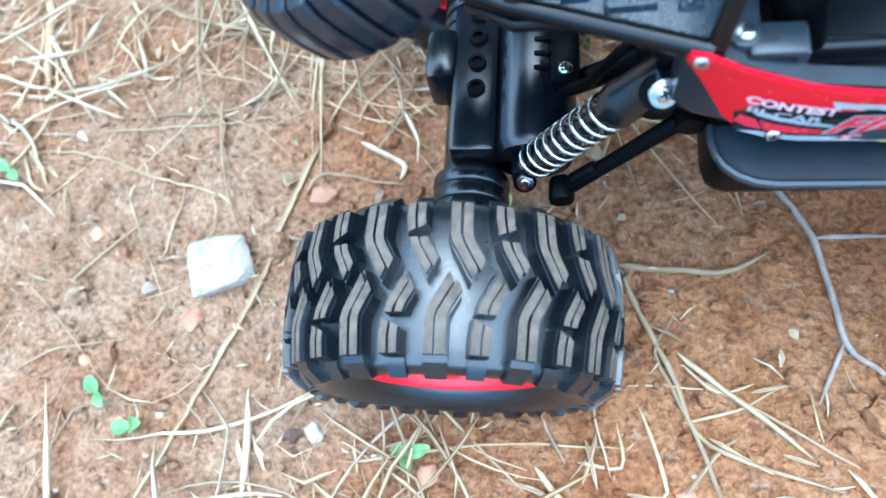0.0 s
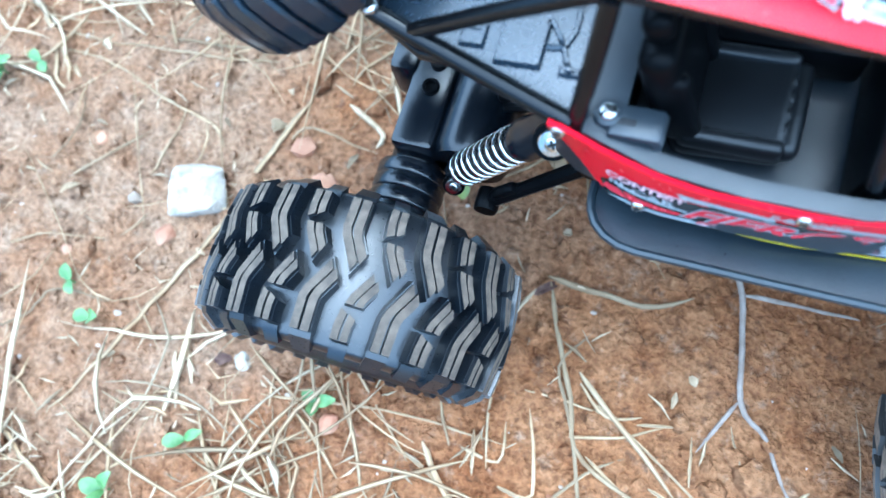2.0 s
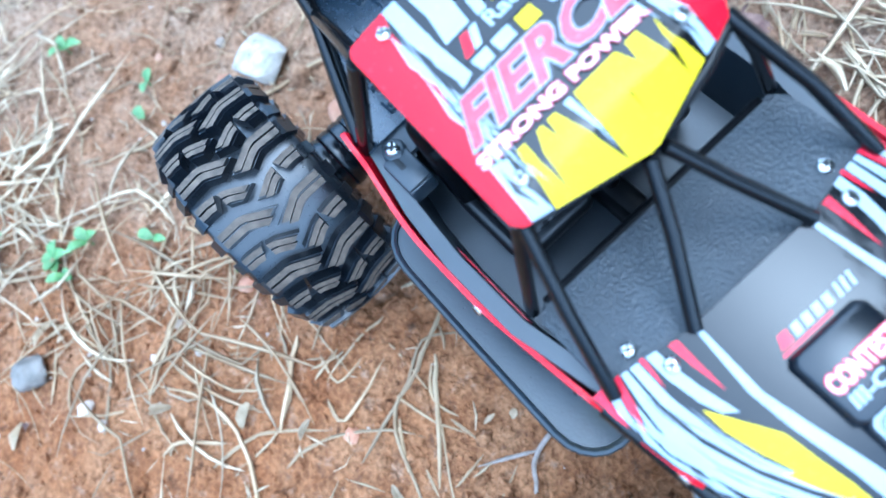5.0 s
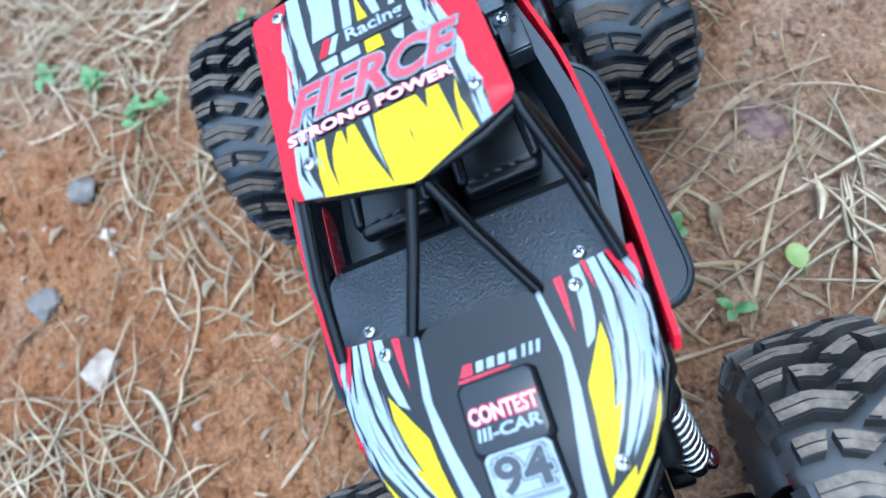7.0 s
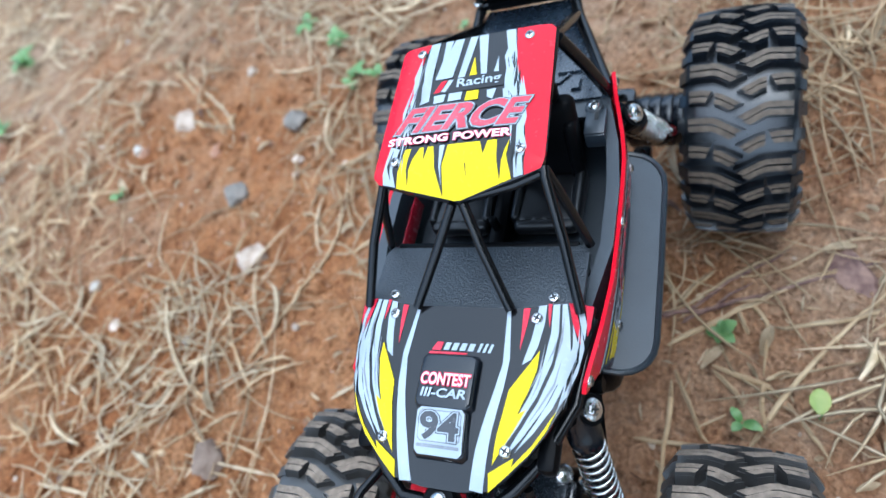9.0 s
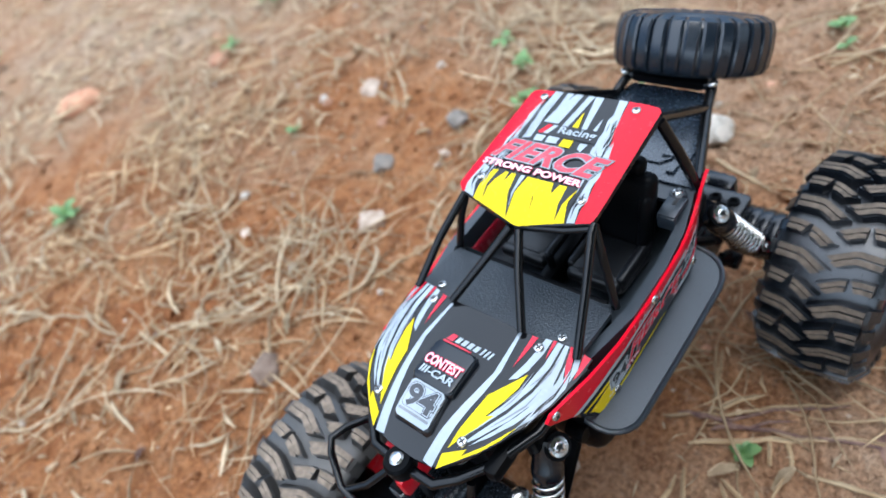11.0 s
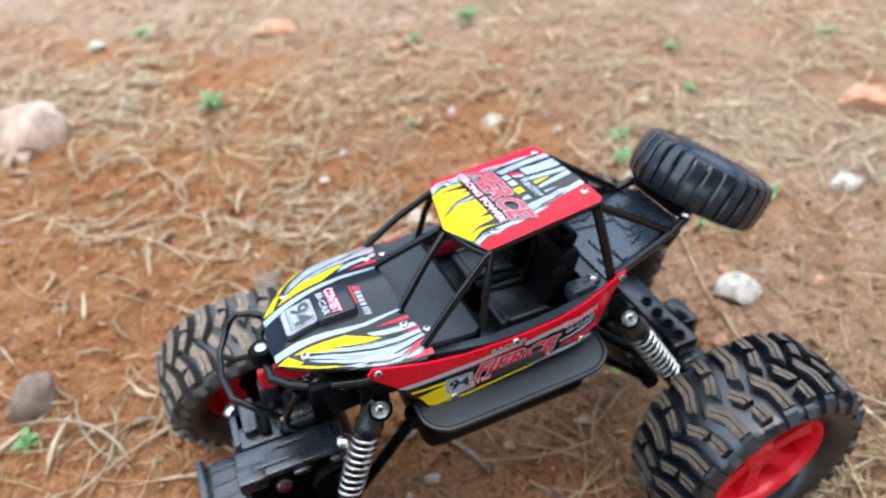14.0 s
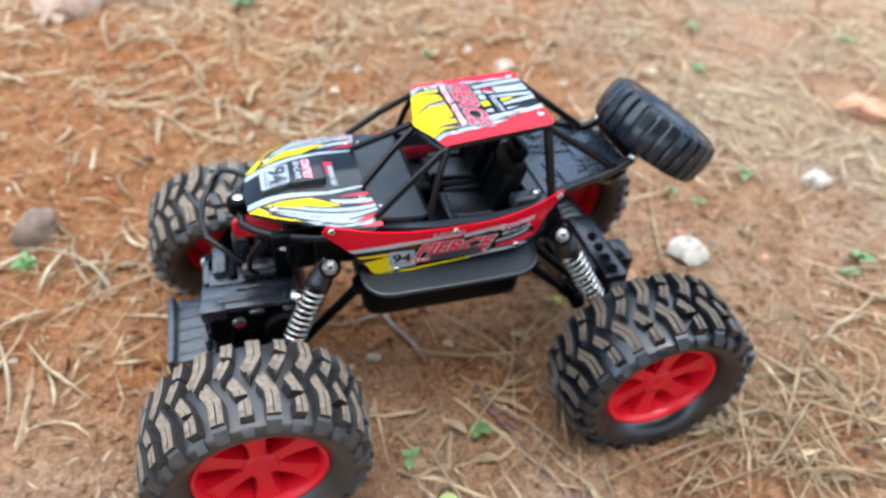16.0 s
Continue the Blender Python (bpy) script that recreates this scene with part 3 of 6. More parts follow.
letters("lettering", "CONTEST", scoop_at, (40.2, -10.6), 4.6, 21.2, (0, 1), (-1, 0), PINK_INK, hood, layer=2, bold=0.022)
letters("lettering", "III-CAR", scoop_at, (45.2, -9.6), 3.4, 19.4, (0, 1), (-1, 0), WHITE, hood, layer=2, bold=0.03, shear=0.15)
# maker's mark as plain slanted bars
bars = [([(24.6, -10.6), (21.0, -8.6), (21.0, -5.6), (24.6, -6.4)], 1, 2), ([(26.2, -11.6), (25.2, -11.2), (25.2, 6.0), (26.0, 5.4)], 1, 2)]
for i, yy in enumerate((-5.2, -1.6, 2.0, 5.6)):
    bars.append(([(24.4, yy), (21.2, yy + 0.9), (21.2, yy + 3.3), (24.4, yy + 2.5)], 1, 0))
for i in range(3):
    bars.append(([(24.6, 9.8 + i * 2.3), (20.8, 10.9 + i * 2.3), (20.8, 12.1 + i * 2.3), (24.6, 11.0 + i * 2.3)], 1, 0))
sticker("maker_mark", bars, hood_at, [WHITE, YELLOW, RED_INK, GREY_INK], hood, "red and white slanted bars")
for x, y in ((8.5, 32.5), (61, 26.6)):
    for s in (1, -1):
        screw(hood, hood_at(x, y * s, 0.3), (0.05, 0.1 * s, 1), spin=x * 7 + y * s)


def roof_at(x, y, h):
    z = 222.0 + (-40 - x) * 0.10
    if x > -42:
        z -= (x + 42) * 0.60
    taper = 1.0 - 0.07 * max(0.0, (-45 - x) / 65.0)
    z -= 0.9 * ((y + 1) / 38.0) ** 2 + 0.9 * max(0.0, abs(y + 1) - 33.0) / 6.0
    return Vector((x - 0.04 * (y + 1), (y + 1) * taper - 1.4, z + h))


ROOF = [(-108, 36), (-106, 38.2), (-42, 37.6), (-39, 36), (-36.5, 29), (-30, 2.0), (-30, -1.0), (-36.5, -30), (-38.5, -37), (-41, -39.4), (-106, -40), (-108, -38.4)]
bm = bmesh.new()
plate(bm, ROOF, 2.0, roof_at, grid=6)
roof = part("roof_panel", bm, BLACK_PANEL, car, "roof panel printed red black white and yellow", sharp=50)
prints = [
    ([(-108, 36), (-106, 38.2), (-42, 37.6), (-39, 36), (-36.8, 29.2), (-46, 29.8), (-61, 28.2), (-71, 26.4), (-88, 22.0), (-108, 20.0)], 1, 2),
    ([(-108, -38.4), (-106, -40), (-41, -39.4), (-38.5, -37), (-37.8, -35.0), (-54.6, -33.3), (-68.4, -30.6), (-84, -27.6), (-100, -26.8), (-108, -24.5)], 1, 2),
    ([(-107.9, -24.4), (-107.9, -19.4), (-90, -19.8), (-76, -19.0), (-74.4, -25.0), (-66, -29.4), (-84, -26.6), (-94.3, -25.2)], 2, 0),
    ([(-100, -25.6), (-84, -27.0), (-72, -29.6), (-86, -25.4)], 3, 3),
    ([(-107.6, -16.4), (-107.6, -12.2), (-103, -13.2), (-107.6, -11.2), (-107.6, -6.6), (-98, -7.6), (-87, -9.2), (-87, -18.2), (-96.8, -16.2)], 2, 0),
    ([(-107.6, -3.4), (-107.6, 0.6), (-86, -3.0), (-86, -6.4)], 2, 0),
    ([(-107.6, 1.0), (-107.6, 5.8), (-86.2, 7.8), (-85.8, 5.1)], 2, 0),
    ([(-94.5, 12.6), (-86.6, 11.2), (-86.4, 13.5)], 2, 0),
    ([(-107.8, 14.6), (-107.8, 19.4), (-90, 21.4), (-74.4, 22.8), (-71, 25.6), (-64, 27.0), (-75.6, 19.4), (-82.3, 17.1), (-88, 18.4)], 2, 0),
    ([(-78.6, -17.0), (-78.6, -11.0), (-74.6, -11.4), (-74.4, -16.4)], 2, 0),
    ([(-78.6, -9.4), (-78.6, -2.8), (-74.6, -3.0), (-74.4, -9.4)], 2, 0),
    ([(-77.5, 9.2), (-77.8, 13.6), (-72.5, 12.2), (-74, 9.6)], 2, 0),
    ([(-77, 16.6), (-77, 18.9), (-70, 20.6), (-73, 17.2)], 2, 0),
    ([(-96.5, 0.6), (-86.4, -0.6), (-86.4, 3.0)], 3, 1),
    ([(-78.2, -0.6), (-78.2, 5.2), (-73.5, 5.5), (-73.5, -0.9)], 3, 1),
    ([(-52.6, -27.4), (-44, -26.6), (-36.2, -28.2), (-30, -1.0), (-30, 2.0), (-35.9, 24.0), (-45, 21.8), (-52.2, 22.6)], 2, 1),
    ([(-52.5, -11.8), (-52.6, -5.0), (-43.6, -6.0), (-31.4, -6.2), (-39.8, -9.0)], 3, 4),
    ([(-52.4, -8.8), (-52.4, -6.4), (-35.5, -6.7)], 4, 0),
    ([(-53, 17.0), (-53, 23.0), (-47, 20.8), (-35.5, 19.0), (-44.5, 17.8)], 3, 4),
    ([(-53, -22.6), (-53, -18.0), (-47, -21.0), (-36, -22.8), (-46, -23.2)], 3, 4),
    ([(-53, 9.4), (-53, 13.2), (-46, 11.6)], 3, 4),
    ([(-53, -16.4), (-53, -14.4), (-46, -15.6)], 3, 4),
    ([(-43, 4.0), (-37, 4.7), (-42, 4.7)], 3, 4),
    ([(-50, -26.4), (-40, -25.0), (-47, -25.4)], 3, 3),
    ([(-55, -33.4), (-53, -28.4), (-44, -30.0), (-36.6, -28.6), (-38.0, -34.8)], 2, 0),
    ([(-53, -31.6), (-45, -33.0), (-39, -30.8), (-46, -31.6)], 3, 4),
    ([(-61, 23.4), (-66, 27.0), (-56, 28.2), (-37.0, 28.9), (-36.2, 25.0), (-48, 25.2)], 2, 0),
    ([(-57, 25.2), (-44, 26.8), (-37.5, 26.2), (-50, 27.0)], 3, 4),
    ([(-62, 23.0), (-50, 24.6), (-40, 24.2), (-52, 22.8)], 3, 4),
]
spikes = random.Random(5)
for side_ in (1, -1):
    for k in range(26):
        x0 = -103 + 2.4 * k
        edge = (20.5 + 8.0 * min(1.0, max(0.0, (x0 + 104) / 50))) if side_ > 0 else -(25.0 + 8.0 * min(1.0, max(0.0, (x0 + 104) / 62)))
        y0 = edge + side_ * spikes.uniform(-5.0, 0.8)
        run, w_ = spikes.uniform(10, 26) * spikes.choice((1, 1, -1)), spikes.uniform(0.6, 1.3)
        if -106 < x0 + run < -39.5:
            mid_ = (x0 + run * 0.35, y0 + spikes.uniform(-0.5, 0.5))
            prints.append(([(x0, y0), (mid_[0], mid_[1] + w_), (x0 + run, y0 + side_ * run * 0.05 + spikes.uniform(-0.6, 0.6)), (mid_[0], mid_[1] - w_)], 4 + k % 2, 4 if k % 4 == 3 else 0))
sticker("roof_print", prints, roof_at, [WHITE, YELLOW, RED, GREY_INK, BLACK_PANEL], roof, "red white and yellow splinter print")
mid = [(rounded(-86.2, -19.0, -78.9, 17.0, 0.6), 3, 4), ([(-79.8, -17.4), (-85.6, -14.2), (-85.6, -11.4), (-79.8, -14.4)], 4, 2), ([(-79.8, -13.8), (-85.6, -10.8), (-85.6, -8.2), (-79.8, -11.2)], 4, 0)]
sticker("roof_print", mid, roof_at, [WHITE, YELLOW, RED, GREY_INK, BLACK_PANEL], roof, "black bar with small red and white flashes")
letters("lettering", "Racing", roof_at, (-81.2, -6.0), 4.2, 21.0, (0, 1), (-1, 0), WHITE, roof, layer=5, bold=0.02)
for layer_, bold_, ink_ in ((6, 0.085, DARK_INK), (7, 0.064, WHITE), (8, 0.048, GREY_INK), (9, 0.032, CRIMSON)):
    letters("lettering", "FIERCE", roof_at, (-61.0, -32.0), 11.6, 56.0, (0.03, 1), (-1, 0), ink_, roof, layer=layer_, shear=0.5, bold=bold_)
letters("lettering", "STRONG POWER", roof_at, (-55.0, -34.6), 3.5, 57.2, (0.03, 1), (-1, 0), CRIMSON, roof, layer=8, bold=0.075)
letters("lettering", "STRONG POWER", roof_at, (-55.0, -34.6), 3.4, 57.2, (0.03, 1), (-1, 0), PINK_INK, roof, layer=9, bold=0.03)
for x, y in ((-103.0, 27.5), (-46.8, 28.4)):
    for s in (1, -1):
        screw(roof, roof_at(x, y * s - 1, 0.6), (0, 0.05 * s, 1), spin=x + y * s, size=0.95)


# side panels: s runs forwards, t upwards
def side_at(side):
    def at(s, t, h):
        top = 57.8 + 2.6 * (1 - ((s + 50.0) / 76.0) ** 2)
        top -= 7.0 * (max(0.0, -s - 72.0) / 45.0) ** 1.4
        low = 57.4 - 8.0 * (max(0.0, -s - 80.0) / 25.0) ** 2 - 4.0 * max(0.0, s / 30.0) ** 2
        y = top + (182.0 - t) * (low - top) / 38.0 - (2.6 if side > 0 else 4.6) * max(0.0, (s + (15.0 if side > 0 else 42.0)) / 50.0)
        if side < 0:
            t -= 4.0 * min(1.0, max(0.0, (s + 10.0) / 30.0))
        return Vector((s, side * (y + h * 0.985), t + h * 0.17))
    return at


SIDE = [(36, 180), (33, 184), (8, 178), (-14, 175.5), (-40, 174.5), (-66, 176), (-85, 178.5), (-102, 182), (-112, 187), (-116.5, 187.5), (-117, 183), (-109, 168), (-102, 155), (-95, 150), (-40, 145.5), (2, 141.5), (8, 143), (22, 164), (35, 177)]
for side in (1, -1):
    at = side_at(side)
    bm = bmesh.new()
    plate(bm, SIDE, 1.8, at, grid=8)
    pan = part("side_panel", bm, RED, car, "red side panel with white, yellow and black racing print", sharp=50)
    shapes = [
        ([(-98, 151), (-96, 149), (-40, 144.5), (2, 141), (8, 143), (21, 162), (-12, 164), (-60, 165.5), (-92, 170), (-100, 160)], 0, 4),
        ([(18, 161.5), (22, 164), (-8, 167.5), (-34, 169), (-40, 167.4), (-10, 164.5)], 1, 0),
        ([(10, 150), (16, 158), (-8, 160), (-6, 144.5), (2, 142), (7, 144)], 1, 1),
        ([(12, 153.0), (15, 156.6), (-6, 157.6)], 2, 4),
        ([(-10, 141.8), (2, 141.2), (-4, 143.5), (-56, 147.6), (-56, 146.2)], 1, 1),
        ([(-2, 145), (-2, 147.5), (-20, 150), (-20, 147)], 1, 0),
        ([(-54, 146.8), (-97, 150.0), (-92, 152.4), (-52, 150.2)], 1, 0),
        ([(-50, 165.5), (-50, 168.5), (-78, 172.5), (-76, 168.8)], 1, 0),
        ([(-30, 166.8), (-30, 168.4), (-48, 169.4), (-48, 167.8)], 1, 0),
        ([(-72, 157), (-72, 158.6), (-96, 163.5), (-94, 161)], 1, 0),
        ([(-72, 153), (-74, 155.5), (-98, 159.5), (-99, 155), (-95, 153.6)], 1, 2),
        (rounded(-19, 148.6, -3, 160.6, 1.2), 2, 0), (rounded(-18.2, 149.4, -3.8, 159.8, 1.0), 3, 3), (rounded(-17.6, 150.0, -4.4, 159.2, 1.0), 4, 0),
        ([(-22, 151), (-22, 164.2), (-68, 168.2), (-71, 156)], 1, 4),
    ]
    sticker("side_print", shapes, at, [WHITE, YELLOW, RED_INK, GREY_INK, BLACK_PANEL], pan, "white yellow and black racing print", grid=8)
    way = (-side, 0)
    first = (lambda a, b: a if side > 0 else b)
    letters("lettering", "94", at, (first(-5.6, -16.4), 151.4), 6.8, 10.8, way, (0, 1), DARK_INK, pan, layer=5, bold=0.04)
    for layer_, bold_, ink_ in ((2, 0.10, DARK_INK), (3, 0.075, WHITE), (4, 0.034, RED_INK)):
        letters("lettering", "FIERCE", at, (first(-20, -73), 154.2), 9.6, 47.0, way, (0.05 * side, 1), ink_, pan, layer=layer_, shear=0.5, bold=bold_)
    letters("lettering", "STRONG POWER", at, (first(-17, -68), 149.4), 3.0, 50.0, way, (0, 1), RED_INK, pan, layer=5, bold=0.10)
    letters("lettering", "STRONG POWER", at, (first(-17, -68), 149.4), 3.0, 50.0, way, (0, 1), PINK_INK, pan, layer=6, bold=0.03)
    letters("lettering", "CONTEST", at, (first(-74, -98.5), 167.4), 3.6, 24.0, (way[0], first(0.10, -0.10)), (0, 1), PINK_INK, pan, layer=3, bold=0.04)
    letters("lettering", "III-CAR", at, (first(-76, -97.0), 162.6), 3.0, 20.0, (way[0], first(0.10, -0.10)), (0, 1), WHITE, pan, layer=3, bold=0.03)
    letters("lettering", "RACING", at, (first(-30, -52), 169.4), 3.0, 20.0, way, (0, 1), WHITE, pan, layer=3, bold=0.02)
    for s, t in ((31, 180.6), (-113.5, 184.0), (-87, 151.4), (-8, 144.6), (-44, 172.0)):
        screw(pan, at(s, t, 0.4), (0, side, 0.25), spin=s, size=0.9)

# ---- tub, deck and seats
bm = bmesh.new()
TUB = [(2, 50), (-30, 56.6), (-60, 56.8), (-84, 54.4), (-108, 49), (-116, 44), (-116, -44), (-108, -49), (-84, -54.4), (-60, -56.8), (-30, -56.6), (2, -50)]
outer = [[bm.verts.new((x, y * k, z + (5 if x < -100 else 0))) for x, y in TUB] for k, z, _ in ((1.02, 176, 0), (1.04, 150, 0), (0.9, 138, 0))]
inner = [[bm.verts.new((x * 0.985 - 0.6, y * k, z + (5 if x < -100 and z > 160 else 0))) for x, y in TUB] for k, z in ((0.92, 176), (0.88, 152), (0.86, 149))]
n = len(TUB)
for a, b in zip(outer, outer[1:]):
    for k in range(n):
        bm.faces.new((a[k], a[(k + 1) % n], b[(k + 1) % n], b[k]))
for a, b in zip(inner, inner[1:]):
    for k in range(n):
        bm.faces.new((a[k], a[(k + 1) % n], b[(k + 1) % n], b[k]))
for k in range(n):
    bm.faces.new((outer[0][k], outer[0][(k + 1) % n], inner[0][(k + 1) % n], inner[0][k]))
bm.faces.new(inner[-1])
bm.faces.new(outer[-1])
tub = part("body_tub", bm, GREY_TUB, car, "dark grey plastic cockpit tub")

bm = bmesh.new()
plate(bm, [(6, 20), (4, 38), (2, 49), (-25, 49), (-29, 46), (-29, -46), (-25, -49), (2, -49), (4, -38), (6, -20)], 3.0, lambda x, y, h: Vector((x, y, 181.5 + 0.10 * x + h)), grid=12)
dash = part("dash_panel", bm, BLACK_GRAIN, car, "grained black dashboard panel")
for s in (1, -1):
    screw(dash, (0 - 2.5, 37.3 * s, 181.6), (0, 0, 1), spin=30 * s)
bm = bmesh.new()
box(bm, (-29.5, 0, 165), (3, 88, 28), 1.0)
part("dash_wall", bm, BLACK, car, "black wall under the dashboard")
bm = bmesh.new()
box(bm, (-50, -50.3, 160), (36, 0.6, 10), 0.2, Matrix.Rotation(radians(5.5), 4, "X"))
part("inner_print", bm, CRIMSON, car, "crimson print on the inside of the cockpit wall")

for s in (1, -1):
    bm = bmesh.new()
    cy = 22 * s
    box(bm, (-66, cy, 158), (34, 33, 12), 4.5, Matrix.Rotation(radians(-6), 4, "Y"), 3)
    box(bm, (-50, cy, 160.5), (7, 31, 8), 3.0, None, 3)
    seat = part("seat", bm, SEAT_LIT, car, "black moulded bucket seat")
    bm = bmesh.new()
    rot = Matrix.Rotation(radians(-16), 4, "Y")
    box(bm, (-87, cy, 180), (11, 33, 42), 4.5, rot, 3)
    # backrest pieces in darker black: the cockpit's shade put into the material
    part("backrest", bm, BLACK, seat)
    for k in (-1, 1):
        bm = bmesh.new()
        box(bm, (-66, cy + 14.5 * k, 162.5), (30, 5, 8), 2.4, None, 3)
        part("seat_bolster", bm, SEAT_LIT, seat)
        bm = bmesh.new()
        box(bm, (-82.5, cy + 13.5 * k, 176), (9, 6, 32), 2.8, rot, 3)
        part("back_bolster", bm, BLACK, seat)
    for k in (-1.5, -0.5, 0.5, 1.5):
        bm = bmesh.new()
        box(bm, (-64, cy + 5.4 * k, 162.7), (26, 5.0, 2.2), 1.0, Matrix.Rotation(radians(-6), 4, "Y"), 2)
        part("cushion_rib", bm, SEAT_LIT, seat)
    for k in range(4):
        bm = bmesh.new()
        box(bm, (-80.6 - k * 2.1, cy, 168 + k * 7), (2.4, 17, 4.8), 1.0, rot, 2)
        part("back_rib", bm, BLACK, seat)
    bm = bmesh.new()
    box(bm, (-93.5, cy, 203), (9, 20, 10), 3.4, rot, 3)
    part("headrest", bm, BLACK, seat)
bm = bmesh.new()
box(bm, (-62, 0, 158), (60, 9, 16), 3.0)
box(bm, (-46, 0, 168), (4, 4, 14), 1.6)
part("centre_console", bm, BLACK, car)
for s in (1, -1):
    bm = bmesh.new()
    box(bm, (-93, 45 * s, 180.5), (15, 10, 3.2), 1.2)
    box(bm, (-86.5, 45 * s, 176.5), (3.4, 10, 9), 1.2)
    latch = part("body_latch", bm, GREY_TUB, car, "grey plastic body latch with a slot")
    # slot not cut: a thin dark slab paints its shade
    bm = bmesh.new()
    box(bm, (-96, 45.5 * s, 182.0), (5.5, 2.0, 0.6), 0.2)
    part("slot_shade", bm, DARK, latch, "thin dark slab as the shade of a slot")
    bm = bmesh.new()
    lathe(bm, [(0, 2.6), (3.4, 2.6), (4.0, 2.2), (4.4, 0), (0, 0)], Matrix.Translation((-101.5, 43.6 * s, 180)), n=20)
    boss_ = part("screw_boss", bm, GREY_TUB, latch)
    screw(boss_, (-101.5, 43.6 * s, 182.7), (0, 0, 1), spin=50, size=1.1)

bm = bmesh.new()
plate(bm, [(-97, 20), (-97, 46), (-112, 45), (-112, -45), (-97, -46), (-97, -20)], 2.4, lambda x, y, h: Vector((x, y, 180.5 + h)), grid=0)
part("rear_shelf", bm, GREY_TUB, car, "dark grey plastic shelf behind the seats")

# rear deck with its moulded relief
def deck_at(x, y, h):
    return Vector((x, y, 182 - (-110 - x) * 0.03 + h))


bm = bmesh.new()
plate(bm, [(-107, 50), (-112, 49.5), (-166, 27.5), (-180, 24), (-180, -24), (-166, -27.5), (-112, -49.5), (-107, -50)], 3.0, deck_at, grid=14)
deck = part("rear_deck", bm, DECK, car, "black rear deck with moulded relief", sharp=50)


def nudge(x, y):
    d = (-110 - x) * 0.2
    return x - 0.22 * d, y + 0.63 * d


def relief(x0, y0, x1, y1, h):
    bm = bmesh.new()
    (x0, y0), (x1, y1) = nudge(x0, y0), nudge(x1, y1)
    b = [deck_at(x, y, 0) for x, y in ((x0, y0), (x1, y0), (x1, y1), (x0, y1))]
    t = [deck_at(x, y, h) for x, y in ((x0 + 0.8, y0 + 0.8), (x1 - 0.8, y0 + 0.8), (x1 - 0.8, y1 - 0.8), (x0 + 0.8, y1 - 0.8))]
    b, t = [bm.verts.new(p) for p in b], [bm.verts.new(p) for p in t]
    bm.faces.new(t)
    for k in range(4):
        bm.faces.new((b[k], b[(k + 1) % 4], t[(k + 1) % 4], t[k]))
    part("moulded_block", bm, DECK, deck)


relief(-137, -38, -123, -21, 2.0)
relief(-118, -36.6, -111.8, -32.2, 1.2)
relief(-117, -35.8, -112.8, -33.0, 2.0)
relief(-148.5, -35.2, -140.6, -26.0, 1.6)
relief(-146.6, -30.4, -142.0, -28.0, 2.2)
relief(-164, -22, -154, -12, 1.4)
relief(-137, 20, -123, 38, 1.6)
relief(-152, -10, -142, 10, 1.4)
relief(-119, 30, -112, 36, 1.8)
bm = bmesh.new()
lathe(bm, [(0, 3.0), (0.9, 2.8), (1.1, 2.0)], Matrix.Translation(deck_at(-115.2, -33.8, 0)), n=12)
part("moulded_button", bm, DECK, deck)
for pts in ([(-126.5, -25.2), (-124.2, -18.8), (-119.4, -25.2), (-118.1, -27.2), (-123.0, -28.5)], [(-116.5, -12), (-116.1, -21.3), (-117.8, -26.6)], [(-118.0, -27.6), (-116.1, -32.2)],
            [(-137, -18), (-128, -10), (-113, -10)], [(-142, -4), (-128, -2), (-112, -2)], [(-123, 28), (-118, 24), (-118, 12)], [(-137, 24), (-146, 18), (-146, 10)], [(-154, -16), (-148, -14), (-140, -14)], [(-160, 6), (-154, 14), (-140, 16)]):
    bm = bmesh.new()
    tube(bm, [deck_at(*nudge(x, y), 0.5) for x, y in pts], 0.9, 6)
    part("moulded_pipe", bm, DECK, deck)

# ---- roll cage
def bar(points, r=2.6):
    bm = bmesh.new()
    tube(bm, points, r, 10)
    return part("roll_bar", bm, BAR, car, sharp=45)


for s in (1, -1):
    bar([(4, 49 * s, 182), (-18, 43.5 * s, 201), (-38, 37.0 * s, 215.5), (-42, 36.4 * s, 217.5)], 2.2)
    bar([(-30, 48.5 * s, 177), (-35, 43 * s, 200), (-41, 37.0 * s, 217)], 2.1)
    bar([(6, 21.5 * s, 187), (-14, 10 * s, 202.5), (-29, 2.6 * s, 213)], 2.2)
    bar([(-40, 35.6 * s - 1, 216.5), (-72, 35.6 * s - 1, 220.6), (-106, 35.6 * s - 1, 225.0)], 1.9)
    bar([(-105, 36.4 * s - 1, 223.5), (-107.0, 43 * s, 204), (-110, 50 * s, 180)], 2.8)
    bar([(-106, 35.0 * s - 1, 224.0), (-136, 32.0 * s, 203), (-165, 28.5 * s, 182)], 2.6)
    bar([(-110, 50.0 * s, 184), (-140, 38.8 * s, 182.6), (-166, 28.8 * s, 181), (-179, 26 * s, 186)], 3.0)
    bar([(-148, 35 * s, 180), (-163, 30 * s, 173), (-178, 22 * s, 174)], 2.4)
bar([(-40, 35, 215.5), (-36, 24, 214.0), (-31, 0, 212.0), (-36, -24, 214.0), (-40, -37, 215.5)], 1.7)
bar([(-107, 35, 224.5), (-108, 0, 226), (-107, -37, 224.5)], 2.0)
bar([(-179, 26, 186), (-181, 0, 187), (-179, -26, 186)], 3.0)
bm = bmesh.new()
box(bm, (-182, 0, 187), (14, 44, 6), 2.0)
box(bm, (-190, 0, 188), (14, 24, 9), 2.0)
mount = part("spare_mount", bm, BLACK, car)
